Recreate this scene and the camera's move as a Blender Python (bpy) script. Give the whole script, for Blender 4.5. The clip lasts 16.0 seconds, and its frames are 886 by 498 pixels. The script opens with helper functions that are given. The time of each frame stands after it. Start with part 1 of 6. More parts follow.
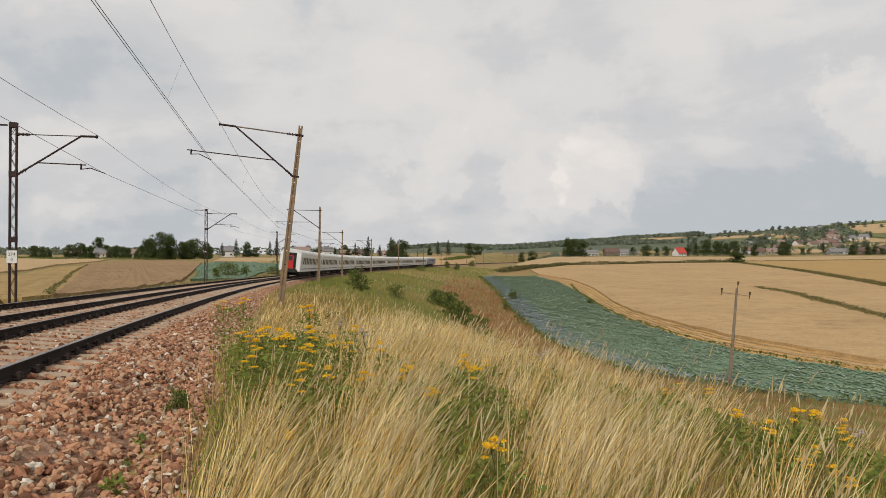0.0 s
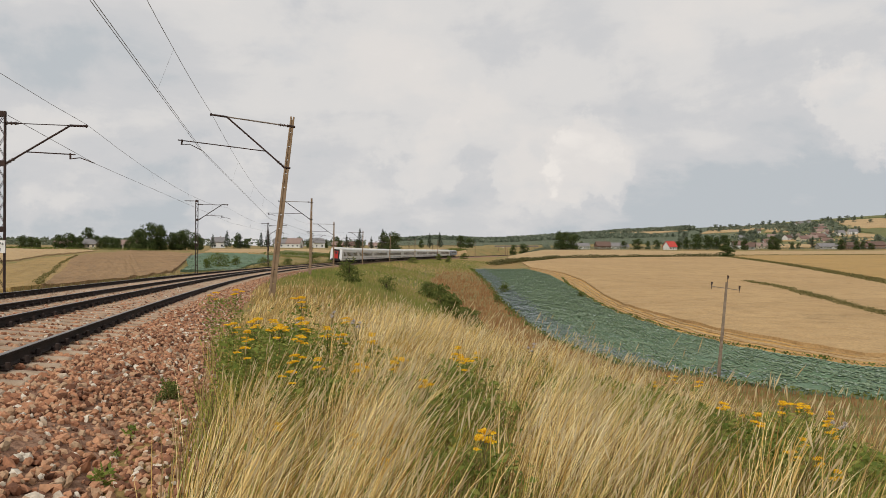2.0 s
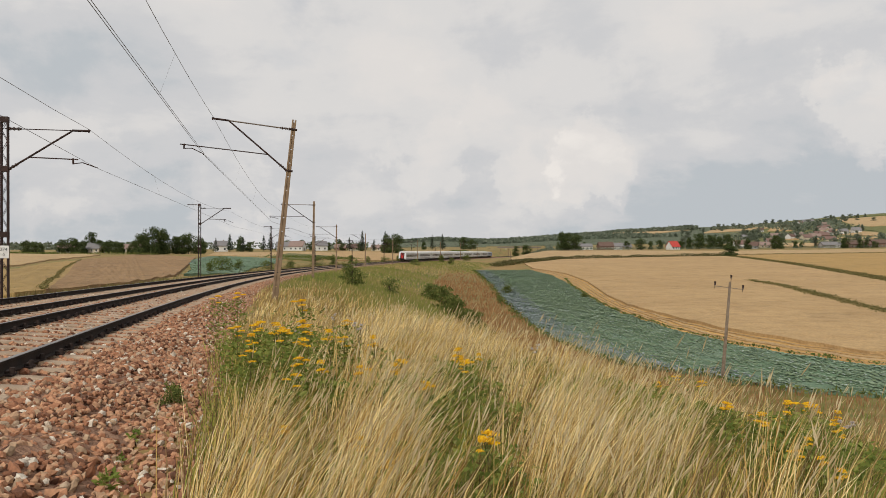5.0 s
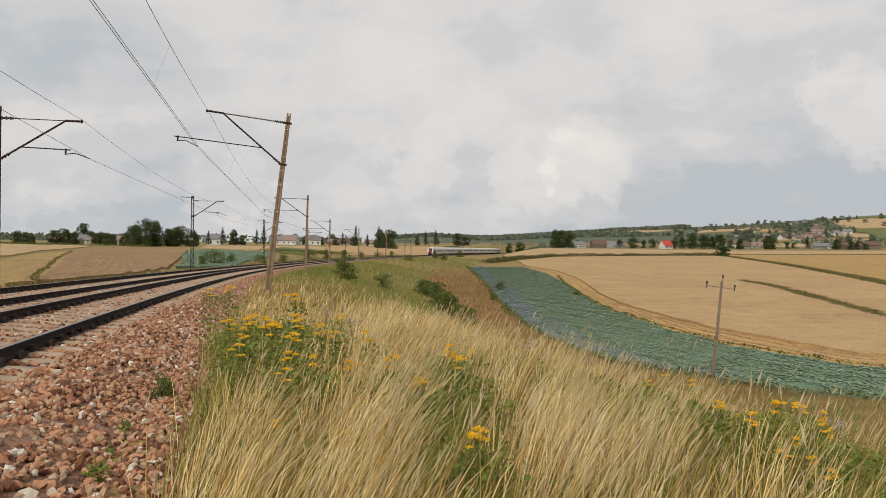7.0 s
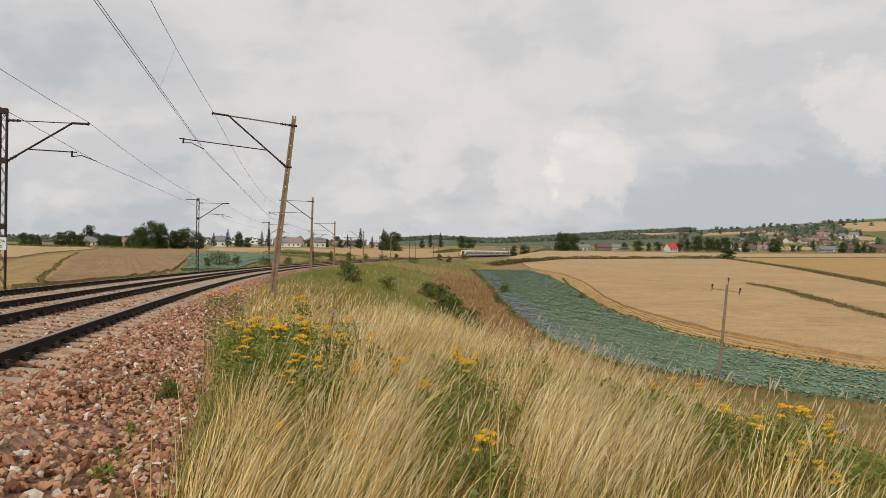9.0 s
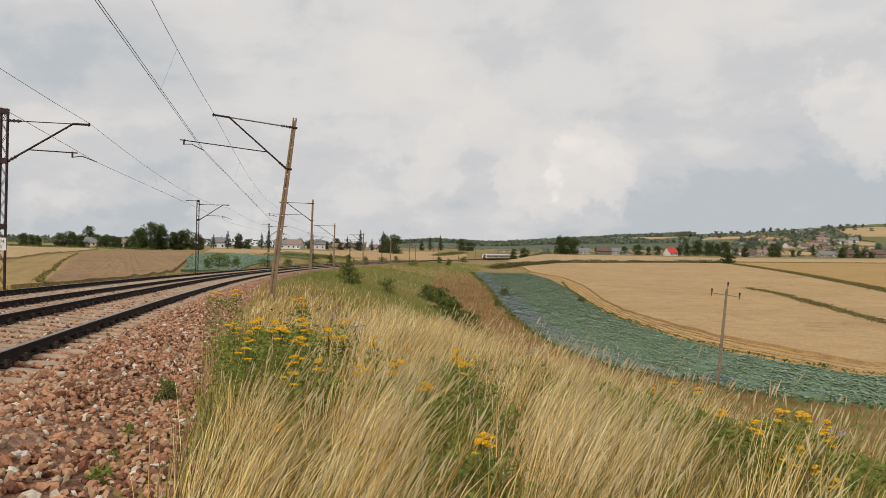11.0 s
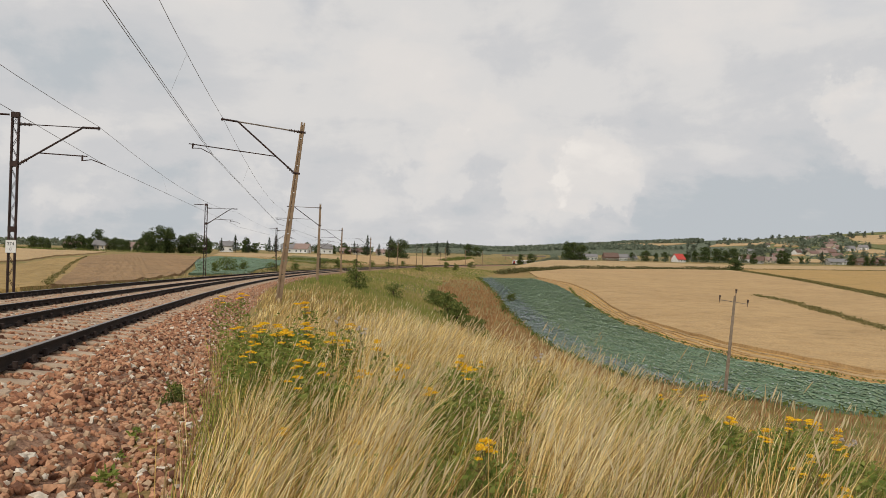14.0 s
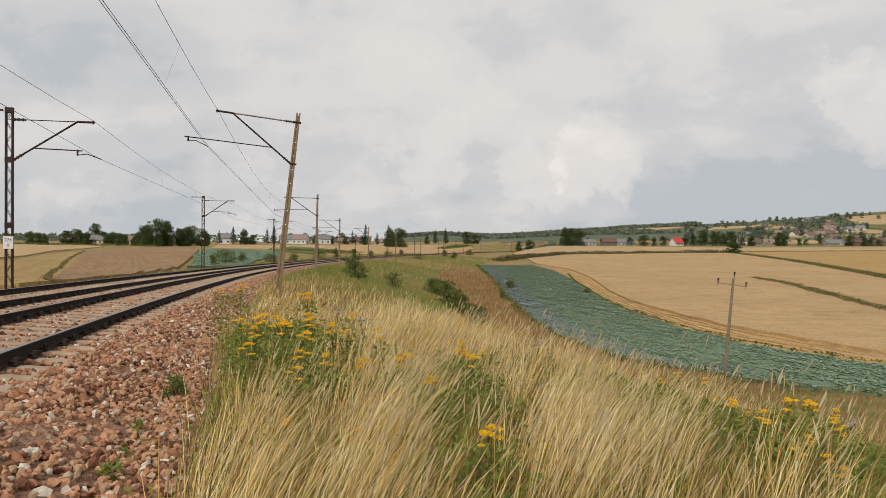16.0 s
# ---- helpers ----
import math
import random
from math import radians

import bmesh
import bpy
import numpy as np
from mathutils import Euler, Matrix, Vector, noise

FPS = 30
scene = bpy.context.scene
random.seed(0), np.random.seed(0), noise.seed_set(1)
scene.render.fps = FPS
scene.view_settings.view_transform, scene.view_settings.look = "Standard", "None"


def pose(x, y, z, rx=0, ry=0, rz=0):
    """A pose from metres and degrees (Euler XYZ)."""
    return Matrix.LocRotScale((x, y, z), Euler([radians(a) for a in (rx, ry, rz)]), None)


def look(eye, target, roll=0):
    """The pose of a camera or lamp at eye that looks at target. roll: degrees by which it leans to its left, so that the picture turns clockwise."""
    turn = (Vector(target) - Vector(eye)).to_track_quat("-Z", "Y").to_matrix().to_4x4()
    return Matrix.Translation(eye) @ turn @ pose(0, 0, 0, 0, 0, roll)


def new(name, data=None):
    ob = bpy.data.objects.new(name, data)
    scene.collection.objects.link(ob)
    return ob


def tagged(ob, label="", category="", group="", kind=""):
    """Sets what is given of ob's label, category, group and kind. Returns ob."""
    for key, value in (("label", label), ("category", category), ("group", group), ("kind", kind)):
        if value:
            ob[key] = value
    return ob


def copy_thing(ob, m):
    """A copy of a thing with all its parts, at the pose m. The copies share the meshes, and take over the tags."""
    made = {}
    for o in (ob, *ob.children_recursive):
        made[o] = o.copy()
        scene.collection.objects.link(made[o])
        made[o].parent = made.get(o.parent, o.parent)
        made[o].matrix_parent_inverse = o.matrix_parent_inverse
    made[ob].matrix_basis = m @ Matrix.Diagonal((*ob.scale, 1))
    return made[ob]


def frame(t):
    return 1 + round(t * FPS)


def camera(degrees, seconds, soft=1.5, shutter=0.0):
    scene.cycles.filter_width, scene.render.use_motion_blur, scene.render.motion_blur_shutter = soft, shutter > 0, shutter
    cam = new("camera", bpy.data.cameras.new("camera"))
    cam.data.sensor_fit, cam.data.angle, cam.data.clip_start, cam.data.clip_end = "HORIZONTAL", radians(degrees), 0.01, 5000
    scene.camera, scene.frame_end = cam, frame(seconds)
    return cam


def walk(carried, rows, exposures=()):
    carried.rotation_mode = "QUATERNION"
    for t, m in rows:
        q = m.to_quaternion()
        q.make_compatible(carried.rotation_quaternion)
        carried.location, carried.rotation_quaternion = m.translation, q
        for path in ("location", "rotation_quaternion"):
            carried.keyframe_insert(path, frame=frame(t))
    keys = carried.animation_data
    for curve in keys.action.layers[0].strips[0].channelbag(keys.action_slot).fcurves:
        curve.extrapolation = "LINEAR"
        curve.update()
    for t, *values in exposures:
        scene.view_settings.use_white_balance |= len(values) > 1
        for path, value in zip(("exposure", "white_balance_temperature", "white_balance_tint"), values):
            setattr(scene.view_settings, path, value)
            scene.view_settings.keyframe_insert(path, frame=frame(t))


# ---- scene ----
# ---- camera ----
cam = camera(65.23, 16.0, soft=0.85)
TURNS = [(0.0, 0.0, 0.561, 0.0), (0.5, -0.037, 0.343, 0.042), (1.0, -0.565, 0.014, 0.148), (1.5, -0.666, -0.195, 0.154),
         (2.0, -0.692, -0.064, 0.337), (2.5, -0.602, -0.016, 0.086), (3.0, -0.543, -0.031, 0.039), (3.5, -0.608, -0.027, -0.132),
         (4.0, -0.714, -0.032, -0.568), (4.2, -0.463, 0.029, -0.566), (6.3, -1.108, 0.098, 0.651), (6.5, -1.154, -0.186, 0.719),
         (7.0, -1.022, -0.247, 0.648), (7.5, -1.016, -0.072, 0.525), (8.0, -1.177, 0.026, 0.65), (8.5, -1.106, -0.028, 0.839),
         (9.0, -0.634, -0.045, 0.741), (11.5, -0.667, 0.283, 1.1), (12.0, -0.674, 0.378, 0.912), (12.5, -0.458, 0.459, 0.81),
         (13.0, -0.44, 0.471, 1.636), (13.5, -0.27, 0.581, 1.672), (14.0, -0.06, 0.593, 1.427), (14.5, -0.15, 0.425, 0.954),
         (15.0, -0.301, 0.203, 0.722), (15.5, -0.347, -0.147, 0.531), (16.0, -0.219, -0.386, 0.366)]
walk(cam, [(t, pose(0, 0, 1.116, 90 + tilt, 0, turn) @ pose(0, 0, 0, 0, 0, roll)) for t, turn, tilt, roll in TURNS])

# ---- sky and light ----
scene.view_settings.exposure = 0.0
SUN_HIGH, SUN_ROUND = radians(40), radians(200)
world = bpy.data.worlds.new("sky")
scene.world = world
world.use_nodes = True
wn, wl = world.node_tree.nodes, world.node_tree.links
wn.clear()


def wnode(kind, **props):
    n = wn.new(kind)
    for k, v in props.items():
        if k in n.inputs:
            n.inputs[k].default_value = v
    return n


sky = wn.new("ShaderNodeTexSky")
sky.sky_type, sky.sun_disc, sky.sun_elevation, sky.sun_rotation = "NISHITA", False, SUN_HIGH, SUN_ROUND
sky.air_density, sky.dust_density = 1.2, 2.5
blue = wn.new("ShaderNodeBackground")
blue.inputs["Strength"].default_value = 0.10
wl.new(sky.outputs[0], blue.inputs["Color"])
where = wn.new("ShaderNodeTexCoord")
split = wn.new("ShaderNodeSeparateXYZ")
wl.new(where.outputs["Generated"], split.inputs[0])


def wmath(op, a, b=None, clamp=False):
    n = wn.new("ShaderNodeMath")
    n.operation, n.use_clamp = op, clamp
    for i, v in enumerate((a, b)):
        if v is None:
            continue
        if isinstance(v, (int, float)):
            n.inputs[i].default_value = v
        else:
            wl.new(v, n.inputs[i])
    return n.outputs[0]


up = wmath("ADD", wmath("MAXIMUM", split.outputs[2], 0.0), 0.42)
flat = wn.new("ShaderNodeCombineXYZ")
wl.new(wmath("DIVIDE", split.outputs[0], up), flat.inputs[0])
wl.new(wmath("DIVIDE", split.outputs[1], up), flat.inputs[1])
wl.new(wmath("MULTIPLY", split.outputs[2], 2.2), flat.inputs[2])


def wnoise(scale, detail, rough, offset):
    shift = wn.new("ShaderNodeVectorMath")
    shift.operation = "ADD"
    shift.inputs[1].default_value = offset
    wl.new(flat.outputs[0], shift.inputs[0])
    n = wn.new("ShaderNodeTexNoise")
    n.inputs["Scale"].default_value, n.inputs["Detail"].default_value, n.inputs["Roughness"].default_value = scale, detail, rough
    n.inputs["Distortion"].default_value = 0.25
    wl.new(shift.outputs[0], n.inputs["Vector"])
    return n.outputs["Fac"]


def wramp(fac, stops):
    r = wn.new("ShaderNodeValToRGB")
    r.color_ramp.interpolation = "EASE"
    for i, (p, c) in enumerate(stops):
        e = r.color_ramp.elements[i] if i < 2 else r.color_ramp.elements.new(p)
        e.position, e.color = p, (*c, 1)
    wl.new(fac, r.inputs[0])
    return r.outputs[0]


heap = wn.new("ShaderNodeTexNoise")
heap.inputs["Scale"].default_value, heap.inputs["Detail"].default_value, heap.inputs["Roughness"].default_value = 13.0, 7.0, 0.6
wl.new(where.outputs["Generated"], heap.inputs["Vector"])
big, mid, fine = wnoise(1.1, 3, 0.5, (3.1, 7.7, 0)), wnoise(2.6, 9, 0.58, (1.3, 2.2, 5)), wnoise(1.9, 5, 0.55, (9, 4, 2))
low = wmath("MULTIPLY", wmath("POWER", wmath("SUBTRACT", 1.0, wmath("MAXIMUM", split.outputs[2], 0.0)), 11.0), 0.115)
tone = wmath("SUBTRACT", wmath("ADD", wmath("MULTIPLY", big, 0.40), wmath("ADD", wmath("MULTIPLY", mid, 0.42), wmath("MULTIPLY", heap.outputs["Fac"], 0.18))), low)


def bank_of(way, near, far, amount, ragged):
    """A single cloud about one way of the sky: paler or darker than the rest, with a ragged edge."""
    dot = wn.new("ShaderNodeVectorMath")
    dot.operation = "DOT_PRODUCT"
    dot.inputs[1].default_value = Vector(way).normalized()
    wl.new(where.outputs["Generated"], dot.inputs[0])
    rough = wmath("ADD", dot.outputs["Value"], wmath("MULTIPLY", wmath("SUBTRACT", heap.outputs["Fac"], 0.5), ragged))
    r = wn.new("ShaderNodeMapRange")
    r.interpolation_type = "SMOOTHSTEP"
    r.inputs[1].default_value, r.inputs[2].default_value, r.inputs[3].default_value, r.inputs[4].default_value = far, near, 0.0, amount
    wl.new(rough, r.inputs[0])
    return r.outputs[0]


CLOUDS = (((0.225, 1, 0.125), 0.9994, 0.9978, 0.10, 0.010), ((0.125, 1, 0.098), 0.9997, 0.9988, 0.07, 0.006), ((-0.02, 1, 0.125), 0.9996, 0.9978, 0.06, 0.009),
          ((0.62, 1, 0.20), 0.9990, 0.9962, 0.11, 0.016), ((0.17, 1, 0.17), 0.998, 0.990, 0.035, 0.02), ((0.34, 1, 0.072), 0.9992, 0.9955, -0.055, 0.008),
          ((0.05, 1, 0.085), 0.9993, 0.9975, -0.05, 0.008), ((0.50, 1, 0.085), 0.998, 0.993, -0.05, 0.012), ((-0.29, 1, 0.098), 0.9994, 0.9975, 0.05, 0.009), ((-0.54, 1, 0.115), 0.9992, 0.996, 0.06, 0.012), ((-0.38, 1, 0.15), 0.998, 0.993, -0.03, 0.014), ((-0.6, 1, 0.33), 0.996, 0.97, -0.05, 0.05), ((0.45, 1, 0.33), 0.99, 0.96, -0.06, 0.05))
for way, near, far, amount, ragged in CLOUDS:
    tone = wmath("ADD", tone, bank_of(way, near, far, amount, ragged))


def ease(value, a, b):
    r = wn.new("ShaderNodeMapRange")
    r.interpolation_type = "SMOOTHSTEP"
    r.inputs[1].default_value, r.inputs[2].default_value, r.inputs[3].default_value, r.inputs[4].default_value = a, b, 0.0, 1.0
    wl.new(value, r.inputs[0])
    return r.outputs[0]


# the grey bank of rain cloud low over the village side
rag = wmath("ADD", split.outputs[2], wmath("MULTIPLY", wmath("SUBTRACT", mid, 0.5), 0.07))
shelf = wmath("MULTIPLY", ease(rag, 0.13, 0.085), ease(split.outputs[0], -0.02, 0.30))
tone = wmath("SUBTRACT", tone, wmath("MULTIPLY", shelf, 0.115))
cloud = wramp(tone, [(0.34, (0.54, 0.575, 0.605)), (0.43, (0.66, 0.66, 0.67)), (0.50, (0.755, 0.738, 0.725)), (0.58, (0.80, 0.768, 0.742)), (0.68, (0.90, 0.855, 0.81))])
grey = wn.new("ShaderNodeBackground")
grey.inputs["Strength"].default_value = 0.92
wl.new(cloud, grey.inputs["Color"])
gap = wmath("MULTIPLY", wmath("SUBTRACT", fine, 0.60, True), 2.0, True)
both = wn.new("ShaderNodeMixShader")
wl.new(gap, both.inputs[0])
wl.new(grey.outputs[0], both.inputs[1])
wl.new(blue.outputs[0], both.inputs[2])
wout = wn.new("ShaderNodeOutputWorld")
wl.new(both.outputs[0], wout.inputs[0])

sun = new("sun", bpy.data.lights.new("sun", "SUN"))
sun.data.energy, sun.data.angle, sun.data.color = 2.4, radians(8), (1.0, 0.95, 0.86)
sun_way = Vector((math.sin(SUN_ROUND) * math.cos(SUN_HIGH), math.cos(SUN_ROUND) * math.cos(SUN_HIGH), math.sin(SUN_HIGH)))
sun.matrix_world = look(sun_way * 50, (0, 0, 0))

# ---- materials ----


class Mat:
    """A small wrapper to write node materials in few lines."""

    def __init__(self, name, rough=0.8, metal=0.0, spec=0.3):
        self.m = bpy.data.materials.new(name)
        self.m.use_nodes = True
        self.n, self.l = self.m.node_tree.nodes, self.m.node_tree.links
        self.b = self.n["Principled BSDF"]
        self.b.inputs["Roughness"].default_value, self.b.inputs["Metallic"].default_value = rough, metal
        self.b.inputs["Specular IOR Level"].default_value = spec
        self.pos = self.n.new("ShaderNodeNewGeometry").outputs["Position"]

    def local(self):
        self.pos = self.n.new("ShaderNodeTexCoord").outputs["Object"]
        return self

    def noise(self, scale, detail=4, rough=0.55, stretch=None, distort=0.0):
        t = self.n.new("ShaderNodeTexNoise")
        t.inputs["Scale"].default_value, t.inputs["Detail"].default_value, t.inputs["Roughness"].default_value = scale, detail, rough
        t.inputs["Distortion"].default_value = distort
        v = self.pos
        if stretch:
            k = self.n.new("ShaderNodeMapping")
            k.inputs["Scale"].default_value = stretch[:3]
            if len(stretch) > 3:
                k.inputs["Rotation"].default_value = (0, 0, radians(stretch[3]))
            self.l.new(v, k.inputs[0])
            v = k.outputs[0]
        self.l.new(v, t.inputs["Vector"])
        return t.outputs["Fac"]

    def island(self):
        return self.n.new("ShaderNodeNewGeometry").outputs["Random Per Island"]

    def each(self):
        return self.n.new("ShaderNodeObjectInfo").outputs["Random"]

    def ramp(self, fac, *stops):
        r = self.n.new("ShaderNodeValToRGB")
        for i, (p, c) in enumerate(stops):
            e = r.color_ramp.elements[i] if i < 2 else r.color_ramp.elements.new(p)
            e.position, e.color = p, (*c, 1)
        self.l.new(fac, r.inputs[0])
        return r.outputs[0]

    def mix(self, fac, a, b, mode="MIX"):
        x = self.n.new("ShaderNodeMix")
        x.data_type, x.blend_type = "RGBA", mode
        for socket, v in ((x.inputs[0], fac), (x.inputs[6], a), (x.inputs[7], b)):
            if isinstance(v, (int, float)):
                socket.default_value = v
            elif isinstance(v, tuple):
                socket.default_value = (*v, 1)
            else:
                self.l.new(v, socket)
        return x.outputs[2]

    def color(self, c):
        if isinstance(c, tuple):
            self.b.inputs["Base Color"].default_value = (*c, 1)
        else:
            self.l.new(c, self.b.inputs["Base Color"])
        return self

    def rough(self, fac, lo, hi):
        r = self.n.new("ShaderNodeMapRange")
        r.inputs[3].default_value, r.inputs[4].default_value = lo, hi
        self.l.new(fac, r.inputs[0])
        self.l.new(r.outputs[0], self.b.inputs["Roughness"])
        return self

    def bump(self, fac, strength=0.3, distance=0.02):
        p = self.n.new("ShaderNodeBump")
        p.inputs["Strength"].default_value, p.inputs["Distance"].default_value = strength, distance
        self.l.new(fac, p.inputs["Height"])
        self.l.new(p.outputs[0], self.b.inputs["Normal"])
        return self

    def leafy(self, amount=0.25):
        """Light through thin leaves."""
        t = self.n.new("ShaderNodeBsdfTranslucent")
        link = self.b.inputs["Base Color"].links
        if link:
            self.l.new(link[0].from_socket, t.inputs[0])
        else:
            t.inputs[0].default_value = self.b.inputs["Base Color"].default_value
        s = self.n.new("ShaderNodeMixShader")
        s.inputs[0].default_value = amount
        self.l.new(self.b.outputs[0], s.inputs[1])
        self.l.new(t.outputs[0], s.inputs[2])
        self.l.new(s.outputs[0], self.n["Material Output"].inputs[0])
        return self


def two_tone(name, a, b, scale=3.0, rough=0.8, metal=0.0, fine=40.0, bump=0.2, dist=0.01, local=False, spec=0.3):
    m = Mat(name, rough, metal, spec)
    if local:
        m.local()
    n1, n2 = m.noise(scale, 5), m.noise(fine, 3)
    x = m.mix(1.0, m.ramp(n1, (0.35, a), (0.65, b)), m.ramp(n2, (0.3, (0.8,) * 3), (0.7, (1.0,) * 3)), "MULTIPLY")
    m.color(x).bump(n2, bump, dist)
    return m.m


def by_island(name, stops, rough=0.75, through_light=0.35, patch=None):
    """Leaves and blades: each its own shade, with slow patches over the land."""
    m = Mat(name, rough, spec=0.2)
    c = m.ramp(m.island(), *stops)
    if patch:
        c = m.mix(m.ramp(m.noise(patch[0], 3), (0.42, (0, 0, 0)), (0.6, (1, 1, 1))), c, m.mix(1.0, c, patch[1], "MULTIPLY"))
    return m.color(c).leafy(through_light).m


m_ground = Mat("rough_grassland", 0.95)
g1, g2, g3 = m_ground.noise(0.05, 5), m_ground.noise(0.6, 6), m_ground.noise(9, 5)
gc = m_ground.ramp(g1, (0.36, (0.30, 0.19, 0.07)), (0.5, (0.22, 0.175, 0.055)), (0.64, (0.135, 0.15, 0.04)))
gc = m_ground.mix(m_ground.ramp(g2, (0.4, (0, 0, 0)), (0.7, (1, 1, 1))), gc, (0.32, 0.215, 0.08))
m_ground.color(m_ground.mix(1.0, gc, m_ground.ramp(g3, (0.25, (0.6,) * 3), (0.75, (1.15,) * 3)), "MULTIPLY")).bump(g3, 0.6, 0.1)
M_GROUND = m_ground.m


def crop(name, a, b, c, stretch, rows=0.0, relief=0.25):
    m = Mat(name, 0.9)
    n1, n2, n3 = m.noise(0.03, 4), m.noise(0.35, 6, stretch=stretch, distort=0.4), m.noise(3.5, 5, stretch=stretch)
    col = m.ramp(n1, (0.35, a), (0.65, b))
    col = m.mix(m.ramp(n2, (0.45, (0, 0, 0)), (0.72, (0.8,) * 3)), col, c)
    n4 = m.noise(0.16, 7, 0.65, stretch=stretch, distort=1.2)
    col = m.mix(1.0, col, m.ramp(n4, (0.40, (1.06,) * 3), (0.56, (0.98,) * 3), (0.66, (0.80,) * 3)), "MULTIPLY")
    m.color(m.mix(1.0, col, m.ramp(n3, (0.3, (0.72,) * 3), (0.7, (1.1,) * 3)), "MULTIPLY")).bump(n3, 0.7, relief)
    return m.m


M_WHEAT = crop("ripe_wheat", (0.41, 0.27, 0.125), (0.47, 0.315, 0.15), (0.36, 0.225, 0.10), (0.75, 1, 1, -12))
M_WHEAT_PALE = crop("pale_wheat", (0.47, 0.33, 0.17), (0.42, 0.285, 0.14), (0.36, 0.24, 0.11), (1, 0.4, 1, 15))
M_WHEAT_GOLD = crop("golden_wheat", (0.43, 0.265, 0.09), (0.38, 0.24, 0.085), (0.30, 0.205, 0.07), (0.3, 1, 1, 25))
M_STUBBLE = crop("cut_stubble", (0.56, 0.34, 0.11), (0.48, 0.285, 0.09), (0.34, 0.19, 0.06), (1, 0.25, 1, 10))
M_WHEAT_DULL = crop("dull_gold_wheat", (0.38, 0.25, 0.092), (0.32, 0.215, 0.082), (0.27, 0.185, 0.068), (0.3, 1, 1, 25))
M_WHEAT_BROWN = crop("brown_wheat", (0.26, 0.155, 0.072), (0.30, 0.185, 0.088), (0.22, 0.135, 0.06), (1, 0.5, 1, 30))
M_MEADOW = crop("green_meadow", (0.10, 0.125, 0.035), (0.14, 0.14, 0.045), (0.20, 0.16, 0.06), (1, 1, 1))
M_CABBAGE_SOIL = crop("leafy_cabbage_rows", (0.11, 0.18, 0.10), (0.13, 0.205, 0.125), (0.16, 0.225, 0.165), (1, 0.3, 1, 8))
# hill woodland greens lightened to carry the haze of distance
M_WOOD_HAZED = crop("far_wood", (0.11, 0.14, 0.085), (0.14, 0.165, 0.10), (0.17, 0.185, 0.115), (1, 1, 1), relief=3.0)

M_BALLAST = two_tone("ballast_bed", (0.20, 0.105, 0.065), (0.36, 0.215, 0.14), 6, 0.95, fine=22, bump=0.9, dist=0.05)
m = Mat("ballast_stone", 0.9)
m.color(m.mix(1.0, m.ramp(m.island(), (0.0, (0.10, 0.045, 0.028)), (0.3, (0.34, 0.155, 0.085)), (0.6, (0.50, 0.265, 0.15)), (0.90, (0.40, 0.28, 0.18)), (0.985, (0.66, 0.59, 0.49))),
              m.ramp(m.noise(30, 4), (0.3, (0.7,) * 3), (0.7, (1.1,) * 3)), "MULTIPLY")).bump(m.noise(45, 4), 0.3, 0.01)
M_STONE = m.m
m = Mat("ballast_stone_single", 0.9)
m.color(m.mix(1.0, m.ramp(m.each(), (0.0, (0.10, 0.045, 0.028)), (0.3, (0.34, 0.155, 0.085)), (0.6, (0.50, 0.265, 0.15)), (0.90, (0.40, 0.28, 0.18)), (0.985, (0.66, 0.59, 0.49))),
              m.ramp(m.noise(30, 4), (0.3, (0.7,) * 3), (0.7, (1.1,) * 3)), "MULTIPLY")).bump(m.noise(45, 4), 0.3, 0.01)
M_STONE_ONE = m.m
M_SLEEPER = two_tone("weathered_concrete_sleeper", (0.31, 0.225, 0.155), (0.45, 0.34, 0.245), 3, 0.95, fine=60, bump=0.4)
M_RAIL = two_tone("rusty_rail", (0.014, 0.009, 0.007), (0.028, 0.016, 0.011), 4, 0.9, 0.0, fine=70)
M_RAILTOP = two_tone("polished_rail_head", (0.20, 0.18, 0.17), (0.28, 0.26, 0.25), 2, 0.45, 0.6, fine=90, bump=0.05)
M_CLIP = two_tone("rusty_fastening", (0.028, 0.020, 0.018), (0.05, 0.033, 0.027), 9, 0.85, 0.2)
M_CONCRETE = two_tone("weathered_concrete_mast", (0.20, 0.135, 0.082), (0.29, 0.205, 0.13), 2.2, 0.92, fine=45, bump=0.4)
M_STEEL = two_tone("rusty_painted_steel", (0.032, 0.020, 0.018), (0.062, 0.036, 0.030), 3, 0.75, 0.3)
M_GALV = two_tone("weathered_galvanised_tube", (0.16, 0.135, 0.115), (0.26, 0.22, 0.185), 5, 0.65, 0.4)
M_INSULATOR = two_tone("brown_glazed_insulator", (0.035, 0.018, 0.013), (0.05, 0.026, 0.018), 9, 0.3, spec=0.5)
M_WIRE = two_tone("dull_copper_wire", (0.10, 0.09, 0.08), (0.16, 0.145, 0.13), 1, 0.6, 0.5)
M_PLATE = two_tone("white_enamel_plate", (0.68, 0.68, 0.66), (0.76, 0.76, 0.74), 6, 0.5)
M_BLACK = two_tone("black_paint", (0.02, 0.02, 0.02), (0.03, 0.03, 0.03), 5, 0.6)
M_POLE = two_tone("grey_weathered_pole", (0.17, 0.125, 0.09), (0.27, 0.21, 0.155), 4, 0.92, fine=50)
M_COACH = two_tone("light_grey_coach_paint", (0.70, 0.71, 0.73), (0.78, 0.79, 0.81), 0.6, 0.4, fine=12, bump=0.02, local=True, spec=0.5)
M_COACH_BAND = two_tone("grey_blue_window_band", (0.54, 0.55, 0.61), (0.60, 0.61, 0.67), 0.6, 0.4, fine=12, bump=0.02, local=True, spec=0.5)
